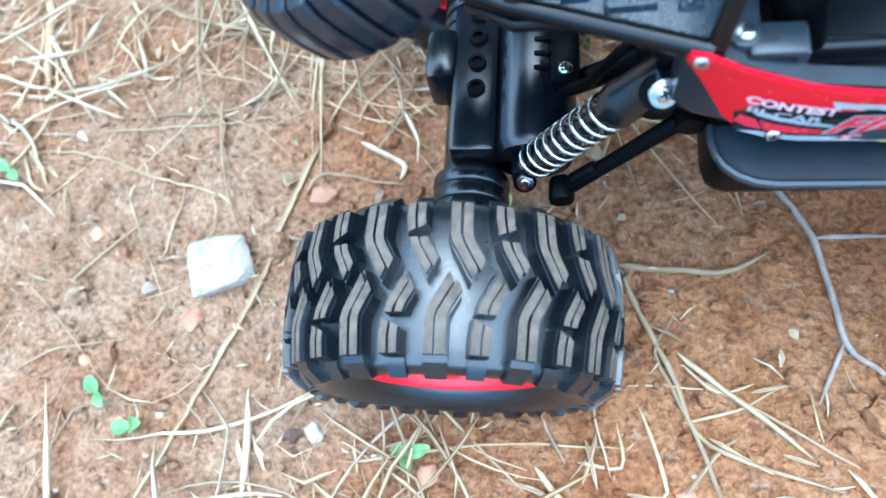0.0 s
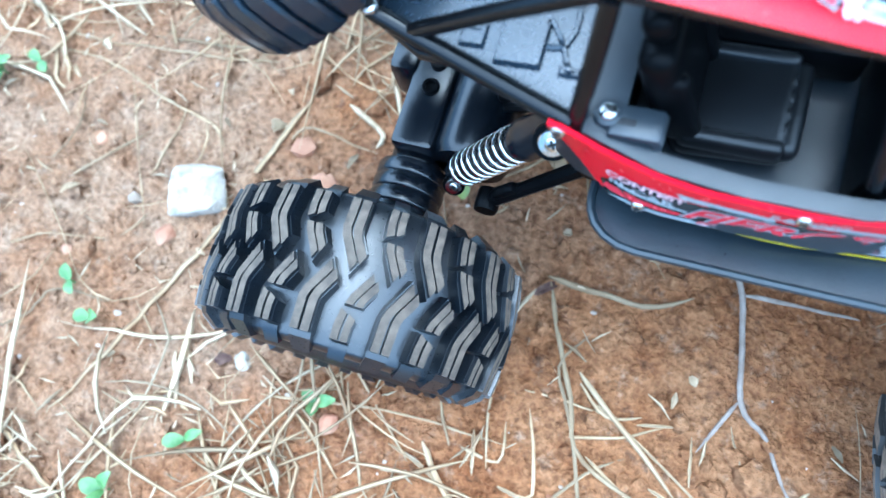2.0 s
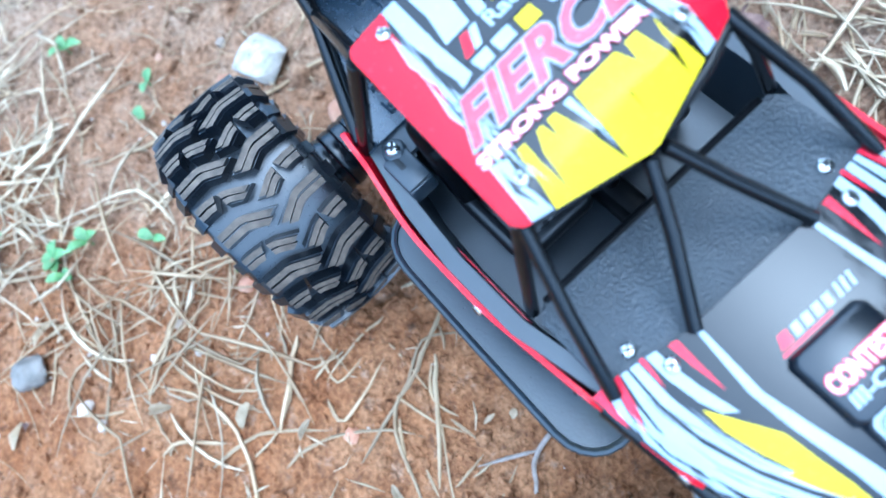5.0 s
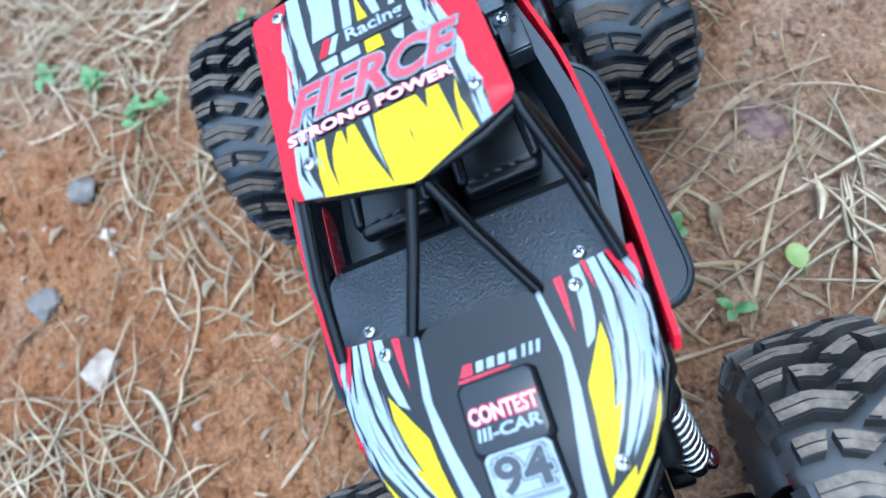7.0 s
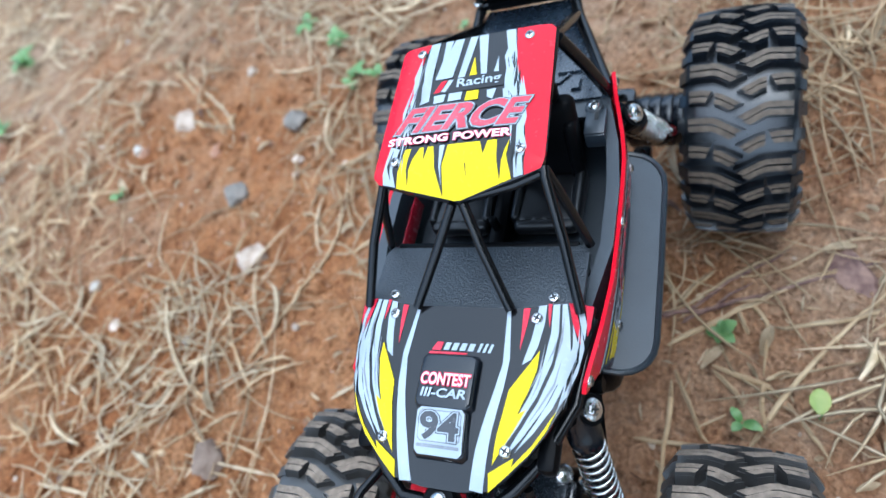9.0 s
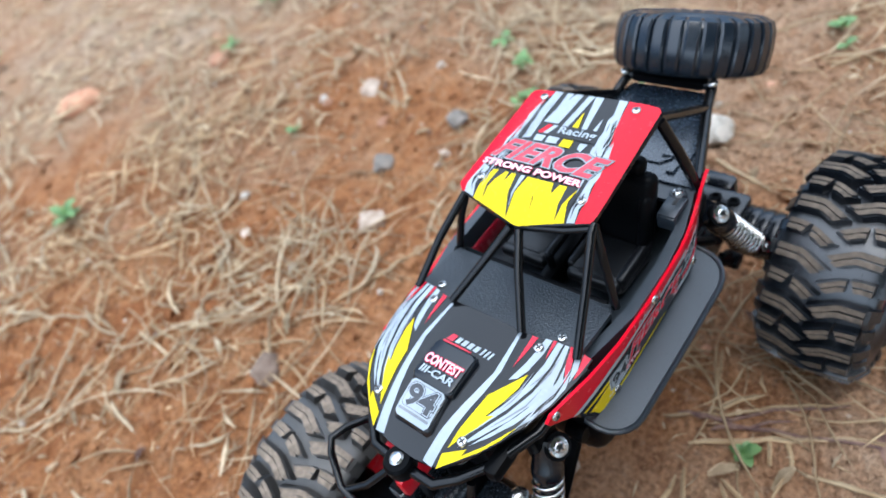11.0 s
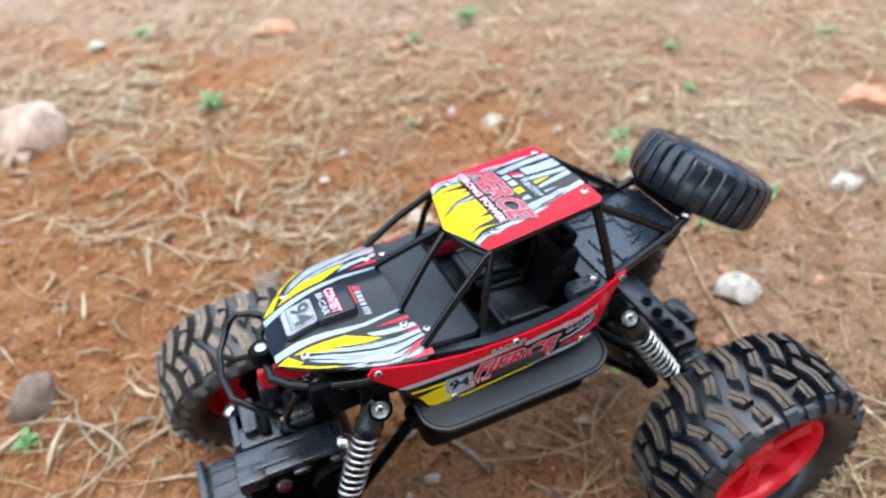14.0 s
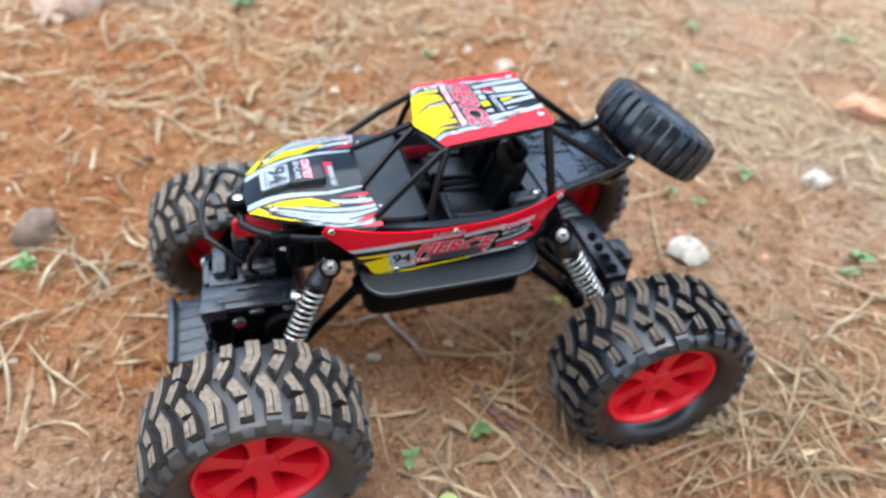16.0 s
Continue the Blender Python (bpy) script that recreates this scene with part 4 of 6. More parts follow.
for s in (1, -1):
    screw(mount, (-178, 27 * s, 189.4), (0, 0, 1), size=1.2)

# spare half tyre
bm = bmesh.new()
tilt = Matrix.Translation((-209, 0, 191)) @ Matrix.Rotation(radians(-31), 4, "Y")
SR, SH = 43.0, 15.0
lathe(bm, [(22, SH - 5), (27, SH - 1), (33, SH + 1.0), (38, SH), (SR - 3, SH - 2), (SR - 1.6, SH - 6), (SR - 1.6, -SH + 6), (SR - 3, -SH + 2.5), (38, -SH), (30, -SH + 1), (22, -SH + 4)], tilt, n=60, closed=True)
spare = part("spare_tyre", bm, SPARE, car, "black spare tyre with straight grooves")
# broad straight bars with a knob on each shoulder
bm = bmesh.new()
pts = [(SR - 9.0, SH + 0.2), (SR - 6.0, SH + 1.6), (SR - 1.0, SH - 0.4), (SR + 0.9, SH - 5), (SR + 1.6, 0), (SR + 0.9, -SH + 5), (SR - 1.0, -SH + 1.5), (SR - 6.0, -SH - 0.5)]
rows = [[bm.verts.new((r - (0.9 if abs(q) == 1 else 0), q * 3.7 * r / SR, h)) for q in (-1, -0.7, 0.7, 1)] for r, h in pts]
for a_, b_ in zip(rows, rows[1:]):
    for q in range(3):
        bm.faces.new((a_[q], a_[q + 1], b_[q + 1], b_[q]))
low = [[bm.verts.new((SR - 4.5, q * 3.5, h * 0.8)) for q in (-1, 1)] for h in (SH, -SH)]
for q, e in ((0, 0), (3, 1)):
    bm.faces.new([r[q] for r in rows] + [low[1][e], low[0][e]])
bar_mesh = keep(bm, "tread_bar", [SPARE], 30)
centre = tilt.translation + Vector((0, YAW * tilt.translation.x, 0))
for k in range(30):
    shared("tread_bar", bar_mesh, spare, centre * MM, Matrix.Rotation(LEAN[0], 4, "X") @ tilt.to_3x3().to_4x4() @ Matrix.Rotation(2 * math.pi * k / 30, 4, "Z"))
bm = bmesh.new()
lathe(bm, [(0, 6), (16, 6), (22, 10), (25, 9), (25, -9), (0, -12)], tilt, n=32)
part("spare_hub", bm, BLACK, spare)

# ---- running boards and chassis
for s in (1, -1):
    bm = bmesh.new()
    out = [(13, 52), (13, 59), (12, 63.5), (9.5, 67.5), (6.4, 70.2), (2.4, 72.2), (-3, 73), (-45, 72.8), (-84, 72.2), (-90, 71.2), (-95, 68.8), (-98.8, 65.2), (-101, 60.8), (-102, 56), (-102, 50), (8, 48)]
    plate(bm, [(x, y * s if s > 0 else -y * 0.955) for x, y in out], 3.4, lambda x, y, h, k=-0.2 if s > 0 else 0.08: Vector((x, y, 141.5 + k * (abs(y) - 62) + h)), grid=0)
    step = part("running_board", bm, BOARD, car, "dark grey plastic running board")
    bm = bmesh.new()
    tube(bm, [(x, y * s if s > 0 else -y * 0.955, 141.2 + (-0.2 if s > 0 else 0.08) * (y - 62)) for x, y in out[:15]], 1.5, 8)
    part("board_rim", bm, BOARD, step)
bm = bmesh.new()
box(bm, (-44, 0, 118), (110, 110, 42), 10, None, 3)
box(bm, (-46, 0, 106), (92, 66, 14), 5, None, 3)
box(bm, (-108, 0, 140), (26, 60, 60), 5, None, 2)
box(bm, (26, 0, 150), (60, 56, 44), 6, None, 2)
part("chassis", bm, BLACK, car, "black plastic chassis and battery case")
bm = bmesh.new()
box(bm, (-131, 0, 169), (40, 38, 24), 6, None, 2)
part("tail_housing", bm, BLACK, car)
for s in (1, -1):
    for c_, z_ in (((-114, 43 if s > 0 else -30, 156), (14, 14 if s > 0 else 12, 22)), ((32, 40 * s, 150), (16, 10, 30)), ((40, 40 * s, 168), (50, 8, 10))):
        bm = bmesh.new()
        box(bm, c_, z_, 3)
        part("shock_tower", bm, BLACK, car)


# ---- shock absorbers and links
def shock(top, low, side):
    a, b = Vector(low), Vector(top)
    L = (b - a).length
    m = aim(a, b)
    bm = bmesh.new()
    lathe(bm, [(0, -3), (5.4, -3), (6.2, 0), (6.4, 5), (5.0, 7), (4.2, 8), (4.2, L * 0.71), (7.6, L * 0.71), (8.0, L * 0.73), (8.0, L * 0.8), (7.3, L * 0.82), (7.2, L * 0.97), (6.0, L + 4), (0, L + 5)], m, n=24)
    body = part("shock_absorber", bm, BLACK_GLOSS, car, "black shock absorber with a bright coil spring")
    bm = bmesh.new()
    turns, n = 9.0, 140
    pts = []
    for i in range(n + 1):
        h = 6.5 + (L * 0.71 - 6.5) * i / n
        ang = 2 * math.pi * turns * i / n
        pts.append(m @ Vector((7.1 * math.cos(ang), 7.1 * math.sin(ang), h)))
    tube(bm, pts, 0.98, 8)
    part("coil_spring", bm, CHROME, body, "bright steel coil spring", sharp=60)
    for p, k in ((b, 1.0), (a, 0.72)):
        bm = bmesh.new()
        mm = Matrix.Translation(p + Vector((0, side * 7.0, 1))) @ Vector((0.12, side * 0.75, 0.65)).to_track_quat("Z", "Y").to_matrix().to_4x4()
        lathe(bm, [(0, -8), (6.8 * k, -8), (6.8 * k, -0.2), (0, 0)], mm, n=20)
        eye = part("shock_eye", bm, BLACK, body)
        bm = bmesh.new()
        lathe(bm, [(0, 0.9), (2.4 * k, 0.8), (2.6 * k, 1.5), (4.6 * k, 1.2), (5.0 * k, 0.6), (5.0 * k, -0.2)], mm, n=24)
        part("washer_screw", bm, STEEL, body, "steel washer-head screw")
        screw(body, mm @ Vector((0, 0, 0.9)), mm.to_3x3() @ Vector((0, 0, 1)), size=1.2 * k)


for s in (1, -1):
    shock((-120, 50, 152) if s > 0 else (-118, -35, 151), (-160, 60, 86) if s > 0 else (-163, -33, 84), s)
    shock((32, 43, 147) if s > 0 else (28, -37, 148), (60, 50 * s, 84), s)
    for pts in ([(-150, 50 * s, 78), (-132, 49 * s, 96), (-104, 46 * s, 122)] if s > 0 else [(-148, -41, 78), (-130, -38, 96), (-104, -33, 122)], [(62, 44 * s, 66), (44, 46 * s, 90), (12, 44 * s, 124)]):
        bm = bmesh.new()
        tube(bm, pts, [3.8, 3.2, 3.6], 8)
        for p in (pts[0], pts[-1]):
            lathe(bm, [(0, -5), (5, -5), (5.5, -3.5), (5.5, 3.5), (5, 5), (0, 5)], Matrix.Translation(p) @ Matrix.Rotation(radians(90), 4, "X"), n=16)
        box(bm, (Vector(pts[0]) + Vector(pts[1])) / 2 + Vector((0, 0, 3)), (14, 7, 5), 1.5, aim(pts[0], pts[1]).to_3x3().to_4x4() @ Matrix.Rotation(radians(90), 4, "Y"))
        part("suspension_link", bm, BLACK, car)

# ---- rear axle
LEAN[0] = 0.0
bm = bmesh.new()
my = Matrix.Rotation(radians(90), 4, "X")
lathe(bm, [(0, -52), (12, -52), (13, -50), (13, 50), (12, 52), (0, 52)], Matrix.Translation((-187, 0, 67)) @ my, n=24)
axle = part("rear_axle", bm, BLACK_GLOSS, car, "black rear axle case with motor housing")
bm = bmesh.new()
lathe(bm, [(0, -34), (16, -34), (18, -31), (18, 26), (16, 30), (0, 30)], Matrix.Translation((-160, -2, 80)) @ my, n=28)
part("motor_housing", bm, BLACK_GLOSS, axle)
for c_, z_, r_ in (((-185, 4, 84), (20, 74, 18), 3), ((-200, 14, 82), (14, 26, 26), 4), ((-168, -22, 74), (26, 20, 20), 4)):
    bm = bmesh.new()
    box(bm, c_, z_, r_)
    part("gear_case", bm, BLACK_GLOSS, axle)
for y in (-4, 8.5, 21, 33):
    bm = bmesh.new()
    lathe(bm, [(2.4, 2.0), (3.6, 2.0), (4.0, 1.2), (4.0, -1)], Matrix.Translation((-184, y, 93)), n=20)
    lathe(bm, [(0, 0.2), (2.4, 0.2), (2.4, 2.0)], Matrix.Translation((-184, y, 93)), n=20)
    part("bolt_boss", bm, BLACK, axle)
for s in (1, -1):
    bm = bmesh.new()
    prof = [(0, 34)]
    for k in range(5):
        h = 35 + k * 7.2
        prof += [(16.2, h), (16.8, h + 1.2), (16.9, h + 5.0), (16.6, h + 6.0), (16.1, h + 6.6)]
    prof += [(12, 72), (0, 72)]
    lathe(bm, prof, Matrix.Translation((-187, 0, 68)) @ Matrix.Rotation(radians(-90 * s), 4, "X"), n=28)
    part("axle_boot", bm, BLACK_GLOSS, axle, "ribbed black axle boot")
bm = bmesh.new()
box(bm, (-147, 12, 97), (12, 36, 6), 2)
for k in range(4):
    box(bm, (-156, 2 + k * 7, 96), (8, 2.2, 6), 0.8)
br = part("motor_bracket", bm, BLACK, axle)
for y in (0, 24):
    screw(br, (-147, y, 100), (0, 0, 1), spin=y * 3, size=1.25)
bm = bmesh.new()
tube(bm, [(-150, 0, 84), (-126, 0, 100), (-100, 0, 116)], 5, 12)
tube(bm, [(-150, 34, 92), (-128, 30, 112), (-110, 26, 130)], 3.2, 10)
tube(bm, [(-150, -6, 92), (-138, -12, 108), (-128, -10, 124), (-118, -8, 134)], 2.2, 8)
part("drive_shaft", bm, BLACK, car)

# ---- front axle, gearbox and bumper
FY = 9.0                                  # the front axle sits a little to the left
bm = bmesh.new()
lathe(bm, [(0, -60), (11, -60), (12, -56), (12, 66), (11, 70), (0, 70)], Matrix.Translation((87, FY, 65)) @ my, n=24)
lathe(bm, [(0, -30), (15, -30), (17, -27), (17, 27), (15, 30), (0, 30)], Matrix.Translation((60, FY, 84)) @ my, n=28)
box(bm, (83, 4, 86), (56, 58, 42), 3, None, 2)
fax = part("front_axle", bm, BLACK, car, "black front axle case with steering gear")


def block(name, c, size, material=None, bevel=1.6, turn=0):
    b = bmesh.new()
    box(b, (c[0], c[1] + FY, c[2]), size, bevel, Matrix.Rotation(radians(turn), 4, "Z"), 2)
    return part(name, b, material or GEAR, fax)


# upper pieces take the lighter sheen colour, the case below stays black
block("case_lid", (82, 15.3, 109.0), (62, 22, 5))
block("case_clip", (106, 21.5, 107), (16, 12.5, 10))
block("case_clip", (79, 27.2, 105), (10, 3, 4.5))
block("case_clip", (58, 27.0, 104), (10, 3, 6))
block("case_rib", (88, 20, 112.0), (30, 3.0, 2.4))
block("case_rib", (74, 10, 112.0), (34, 3.0, 2.4))
block("case_step", (86, -6, 107.5), (44, 16, 5))
block("case_step", (100, -17, 110), (9, 26, 12))
block("case_lid", (106, -16, 104), (12, 24, 6))
block("servo", (84, -22, 120), (11, 10, 24))
block("servo", (69, -20, 122), (12, 12, 26))
block("servo_lid", (84, -22, 132.6), (9, 8, 2.4), BLACK)
block("servo_lid", (69, -20, 135.6), (10, 9, 2.4), BLACK)
block("servo_tab", (92, -8, 112), (6, 14, 4), BLACK)
block("bracket", (58, -4, 118), (12, 16, 22), BLACK)
block("bracket", (100, -28, 96), (14, 12, 22), BLACK)
b = bmesh.new()
lathe(b, [(0, 0), (6.6, 0), (7.6, 1), (7.6, 19), (8.4, 19.4), (8.4, 23), (7.4, 24), (0, 24)], Matrix.Translation((61, 4, 113)) @ Matrix.Rotation(radians(90), 4, "Y"), n=24)
part("steering_motor", b, GEAR, fax)
for x in (64, 74, 84, 96):
    block("case_fin", (x, 24.4, 80), (3, 3, 18), BLACK)
for y in (-24, -8, 8, 24):
    block("case_rib", (113.0, y, 78), (4, 9, 16))
bm = bmesh.new()
tube(bm, [(104, 56 + FY, 72), (110, 22 + FY, 78), (110, -22 + FY, 78), (104, -54 + FY, 72)], 3.2, 10)
part("steering_rod", bm, BLACK_GLOSS, fax)
for p, nrm in (((91, 35.5, 97), (0, 1, 0.35)), ((113, -49, 80), (0.5, 0.2, 0.8)), ((52, 42, 96), (0, 1, 0.4)), ((52, 33, 112), (0, 0.5, 1)), ((56, 4, 132), (0.3, 0.6, 0.6))):
    bm = bmesh.new()
    mm = Matrix.Translation(p) @ Vector(nrm).to_track_quat("Z", "Y").to_matrix().to_4x4()
    lathe(bm, [(0, 2.2), (2.6, 2.0), (4.2, 1.2), (4.8, 0), (4.8, -2), (3, -6), (0, -6)], mm, n=20)
    part("bolt", bm, STEEL, fax, "bright steel bolt")
bm = bmesh.new()
tube(bm, [(113, -49, 78), (108, -50, 66), (98, -50, 62)], 4.5, 10)
part("steering_knuckle", bm, BLACK, fax)
bm = bmesh.new()
rot6 = Matrix.Rotation(radians(5), 4, "Y")
box(bm, (119, FY - 2, 66), (40, 58, 5), 2, rot6)
box(bm, (138.5, FY - 2, 62), (5, 62, 20), 2)
skid = part("skid_plate", bm, GEAR, car, "dark ribbed front skid plate")
for k in range(-2, 3):
    bm = bmesh.new()
    box(bm, (119, k * 11 + FY - 2, 68.4), (30, 1.8, 1.8), 0.6, rot6)
    part("plate_rib", bm, GEAR, skid)
LEAN[0] = 0.045
bar([(4, 53, 176), (38, 49, 172), (60, 38, 169), (72, 28, 167), (80, 19, 166), (81, 0, 167), (80, -19, 166), (72, -28, 167), (60, -38, 169), (38, -49, 172), (4, -53, 176)], 2.6)
bm = bmesh.new()
lathe(bm, [(0, -6), (7, -6), (7.4, -3), (7.4, 2), (6.2, 3.4), (0, 3.4)], Matrix.Translation((81, 0, 170)), n=24)
boss = part("hoop_boss", bm, BLACK, car)
bm = bmesh.new()
lathe(bm, [(0, 1.6), (2.4, 1.3), (3.5, 0.4), (3.7, -0.6)], Matrix.Translation((81, 0, 173.6)), n=24)
part("cap_screw", bm, STEEL, boss, "bright steel cap screw")
bar([(70, -33, 163), (82, -38, 168), (90, -40, 169), (95, -37, 166), (104, -27, 155), (106, -10, 152), (103, 7, 150), (92, 14, 142), (82, 19, 135)], 2.0)
bar([(70, 32, 163), (78, 34, 152), (80, 30, 138), (76, 24, 128)], 2.0)
bar([(104, -25, 154), (96, -14, 158), (84, -4, 166)], 1.8)
bm = bmesh.new()
box(bm, (43, -2, 146), (24, 42, 34), 5, None, 2)
part("front_bulkhead", bm, BLACK, car)
bm = bmesh.new()
box(bm, (76, -17, 150), (10, 10, 14), 2.5, None, 2)
part("front_block", bm, RED_RIM, car, "red plastic block behind the bumper bars")
bm = bmesh.new()
box(bm, (72, -5, 145), (31, 6, 15), 2.5, None, 2)
part("front_block", bm, RED_RIM, car, "red plastic block behind the steering gear")
bm = bmesh.new()
tube(bm, [(70, -22, 160), (74, -20, 140), (78, -16, 120)], 3.0, 10)
part("bumper_stay", bm, BLACK, car)
LEAN[0] = 0.0

# ---------------------------------------------------------------- straw, stones, seedlings and twigs
STRAW = mat("dry_straw", (0.29, 0.185, 0.088), 0.65, colour2=(0.48, 0.36, 0.21), scale=45, bump=0.3, island=0.38, lo=0.3, hi=0.7)
THATCH = mat("withered_grass", (0.36, 0.235, 0.12), 0.7, colour2=(0.66, 0.49, 0.28), scale=60, bump=0.2, island=0.3)
LEAF = mat("seedling_green", (0.085, 0.18, 0.045), 0.4, colour2=(0.20, 0.32, 0.11), scale=120, bump=0.1, island=0.2)
LEAF_PALE = mat("yellow_green_leaf", (0.24, 0.32, 0.07), 0.45, colour2=(0.36, 0.40, 0.11), scale=120)
STONE_WHITE = mat("pale_quartz", (0.27, 0.238, 0.195), 0.9, colour2=(0.54, 0.485, 0.41), scale=110, bump=1.0, bump_scale=520, lo=0.3, hi=0.55, detail=10)
STONE_BEIGE = mat("beige_stone", (0.33, 0.245, 0.175), 0.85, colour2=(0.50, 0.40, 0.315), scale=70, bump=0.6, bump_scale=450)
STONE_PINK = mat("pinkish_stone", (0.38, 0.255, 0.18), 0.9, colour2=(0.58, 0.44, 0.345), scale=45, bump=0.7, bump_scale=350)
STONE_BROWN = mat("brown_stone", (0.14, 0.095, 0.068), 0.9, colour2=(0.24, 0.175, 0.13), scale=70, bump=0.7, bump_scale=450)
STONE_GREY = mat("grey_stone", (0.14, 0.122, 0.10), 0.9, colour2=(0.24, 0.207, 0.174), scale=70, bump=0.6, bump_scale=450)
STONE_ORANGE = mat("orange_stone", (0.34, 0.155, 0.085), 0.85, colour2=(0.47, 0.27, 0.165), scale=70, bump=0.6, bump_scale=450, island=0.25)
GRIT = mat("pale_grit", (0.38, 0.29, 0.21), 0.85, colour2=(0.60, 0.51, 0.42), scale=80, bump=0.4, island=0.3)
HUSK = mat("straw_husks", (0.40, 0.295, 0.17), 0.7, colour2=(0.60, 0.48, 0.315), scale=100, island=0.3)
TWIG = mat("grey_twig", (0.258, 0.200, 0.158), 0.75, colour2=(0.396, 0.328, 0.274), scale=150, bump=0.5, bump_scale=900)
TWIG_BROWN = mat("brown_twig", (0.10, 0.05, 0.042), 0.75, colour2=(0.26, 0.16, 0.12), scale=150, bump=0.5, bump_scale=900)



def near_wheel(x, y, r=0.05):
    return any(math.hypot((x - a) * 0.6, (y - b)) < r * 0.55 for a, b in ((-0.192, -0.1), (-0.182, 0.1), (0.087, 0.1), (0.087, -0.1)))


def blades(name, count, spread, length, width, curl, lift, material, label, seed, clump=0.5, gap=1.0):
    """Many thin bent blades lying on the ground, as one mesh."""
    r = random.Random(seed)
    verts, faces = [], []
    made = 0
    while made < count:
        x, y = spread(r)
        d = 1.3 * noise.noise(Vector((x * 4.3 + 8, y * 4.3, 0.3))) + 0.5 * noise.noise(Vector((x * 11, y * 11 + seed, 0)))
        bare = 0.55 + 0.45 / (1 + math.exp((x + 0.05 + 0.12 * noise.noise(Vector((x * 3, y * 3, 5)))) / 0.05))
        if d < r.uniform(-1.1 * gap, 0.9 - 0.25 * (1 - gap)) * clump or r.random() > bare or near_wheel(x, y):
            continue
        made += 1
        L, w = r.uniform(*length), r.uniform(*width)
        a = r.uniform(0, 2 * math.pi)
        k = r.gauss(0, curl) / L
        kink, kink_at = (r.gauss(0, 0.5), r.uniform(0.3, 0.7)) if r.random() < 0.45 else (0.0, 2)
        n = max(2, int(L / 0.012))
        step = L / n
        up = [r.uniform(0, lift), r.uniform(0, lift), r.uniform(0, lift)]
        flat = r.uniform(0.28, 0.6)
        base = len(verts)
        for i in range(n + 1):
            t = i / n
            h = (up[0] * (1 - t) ** 2 + 2 * up[1] * t * (1 - t) * 1.4 + up[2] * t * t)
            ww = w * (0.85 + 0.15 * math.sin(t * 9 + a)) * min(1.0, 0.35 + 3 * t) * (1 if t < 0.7 else max(0.15, (1 - t) / 0.3))
            z = ground_base(x, y) + h + 0.0022
            sx, sy = -math.sin(a) * ww / 2, math.cos(a) * ww / 2
            verts += [(x + sx, y + sy, z), (x, y, z + ww * flat), (x - sx, y - sy, z)]
            if t > kink_at:
                a += kink
                kink = 0.0
            a += k * step
            x += math.cos(a) * step
            y += math.sin(a) * step
            if i:
                b0 = base + (i - 1) * 3
                faces += [(b0, b0 + 1, b0 + 4, b0 + 3), (b0 + 1, b0 + 2, b0 + 5, b0 + 4), (b0 + 2, b0, b0 + 3, b0 + 5)]
    me = bpy.data.meshes.new(name)
    me.from_pydata(verts, [], faces)
    me.materials.append(material)
    for p in me.polygons:
        p.use_smooth = True
    return tagged(new(name, me), label, "dry grass", kind="stuff")


def core(r):
    return r.uniform(-0.72, 0.38), r.uniform(-0.62, 0.26)


def wide(r):
    return r.uniform(-1.5, 0.8), r.uniform(-2.3, 0.5)


def spot(cx, cy, sx, sy):
    return lambda r: (r.gauss(cx, sx), r.gauss(cy, sy))


blades("straw_litter", 60, core, (0.03, 0.13), (0.0011, 0.0030), 0.9, 0.0040, STRAW, "pale dry straw stalks strewn on the dirt", 21, 1.2)
blades("straw_bits", 280, core, (0.006, 0.035), (0.0008, 0.0026), 0.4, 0.0030, STRAW, "short broken bits of pale straw", 22, 1.2)
blades("withered_grass", 180, core, (0.03, 0.12), (0.0006, 0.0014), 0.9, 0.0055, THATCH, "thin curled withered grass on dirt", 23, 1.3)
blades("far_grass", 2300, wide, (0.02, 0.10), (0.0008, 0.0024), 1.1, 0.005, THATCH, "matted withered grass over bare dirt", 24, 1.3, 0.15)
blades("far_straw", 900, wide, (0.03, 0.15), (0.0014, 0.0042), 0.8, 0.008, HUSK, "pale straw scattered over bare dirt", 25, 1.0, 0.3)
blades("broad_blades", 800, wide, (0.015, 0.07), (0.0030, 0.0075), 0.7, 0.008, HUSK, "broad curled pale dry grass blades on dirt", 42, 1.0, 0.3)
blades("grass_litter", 5200, wide, (0.005, 0.028), (0.0010, 0.0034), 0.6, 0.003, THATCH, "short bits of withered grass over bare dirt", 37, 0.9, 0.3)
blades("chaff", 1500, core, (0.004, 0.016), (0.0007, 0.0022), 0.4, 0.0025, HUSK, "fine pale chaff on the dirt", 38, 0.9)
blades("grass_mat", 2000, spot(-0.85, -0.75, 0.28, 0.35), (0.03, 0.12), (0.001, 0.0030), 0.8, 0.010, HUSK, "pale matted dry grass", 36, 0.5)
blades("straw_tuft", 12, spot(-0.10, -0.125, 0.05, 0.035), (0.03, 0.09), (0.0012, 0.0032), 0.5, 0.008, STRAW, "tuft of pale straw beside the rear tyre", 26, 0.1)
blades("straw_tuft", 70, spot(-0.30, 0.16, 0.06, 0.05), (0.05, 0.14), (0.0014, 0.0036), 0.4, 0.012, STRAW, "heap of pale straw behind the rear tyre", 27, 0.1)
blades("straw_tuft", 34, spot(-0.28, 0.03, 0.07, 0.05), (0.05, 0.14), (0.0008, 0.0024), 0.5, 0.007, STRAW, "dry straw under the rear axle", 28, 0.1)
blades("straw_tuft", 40, spot(-0.07, 0.10, 0.06, 0.04), (0.04, 0.11), (0.0012, 0.0028), 0.6, 0.008, STRAW, "dry straw beside the running board", 29, 0.1)
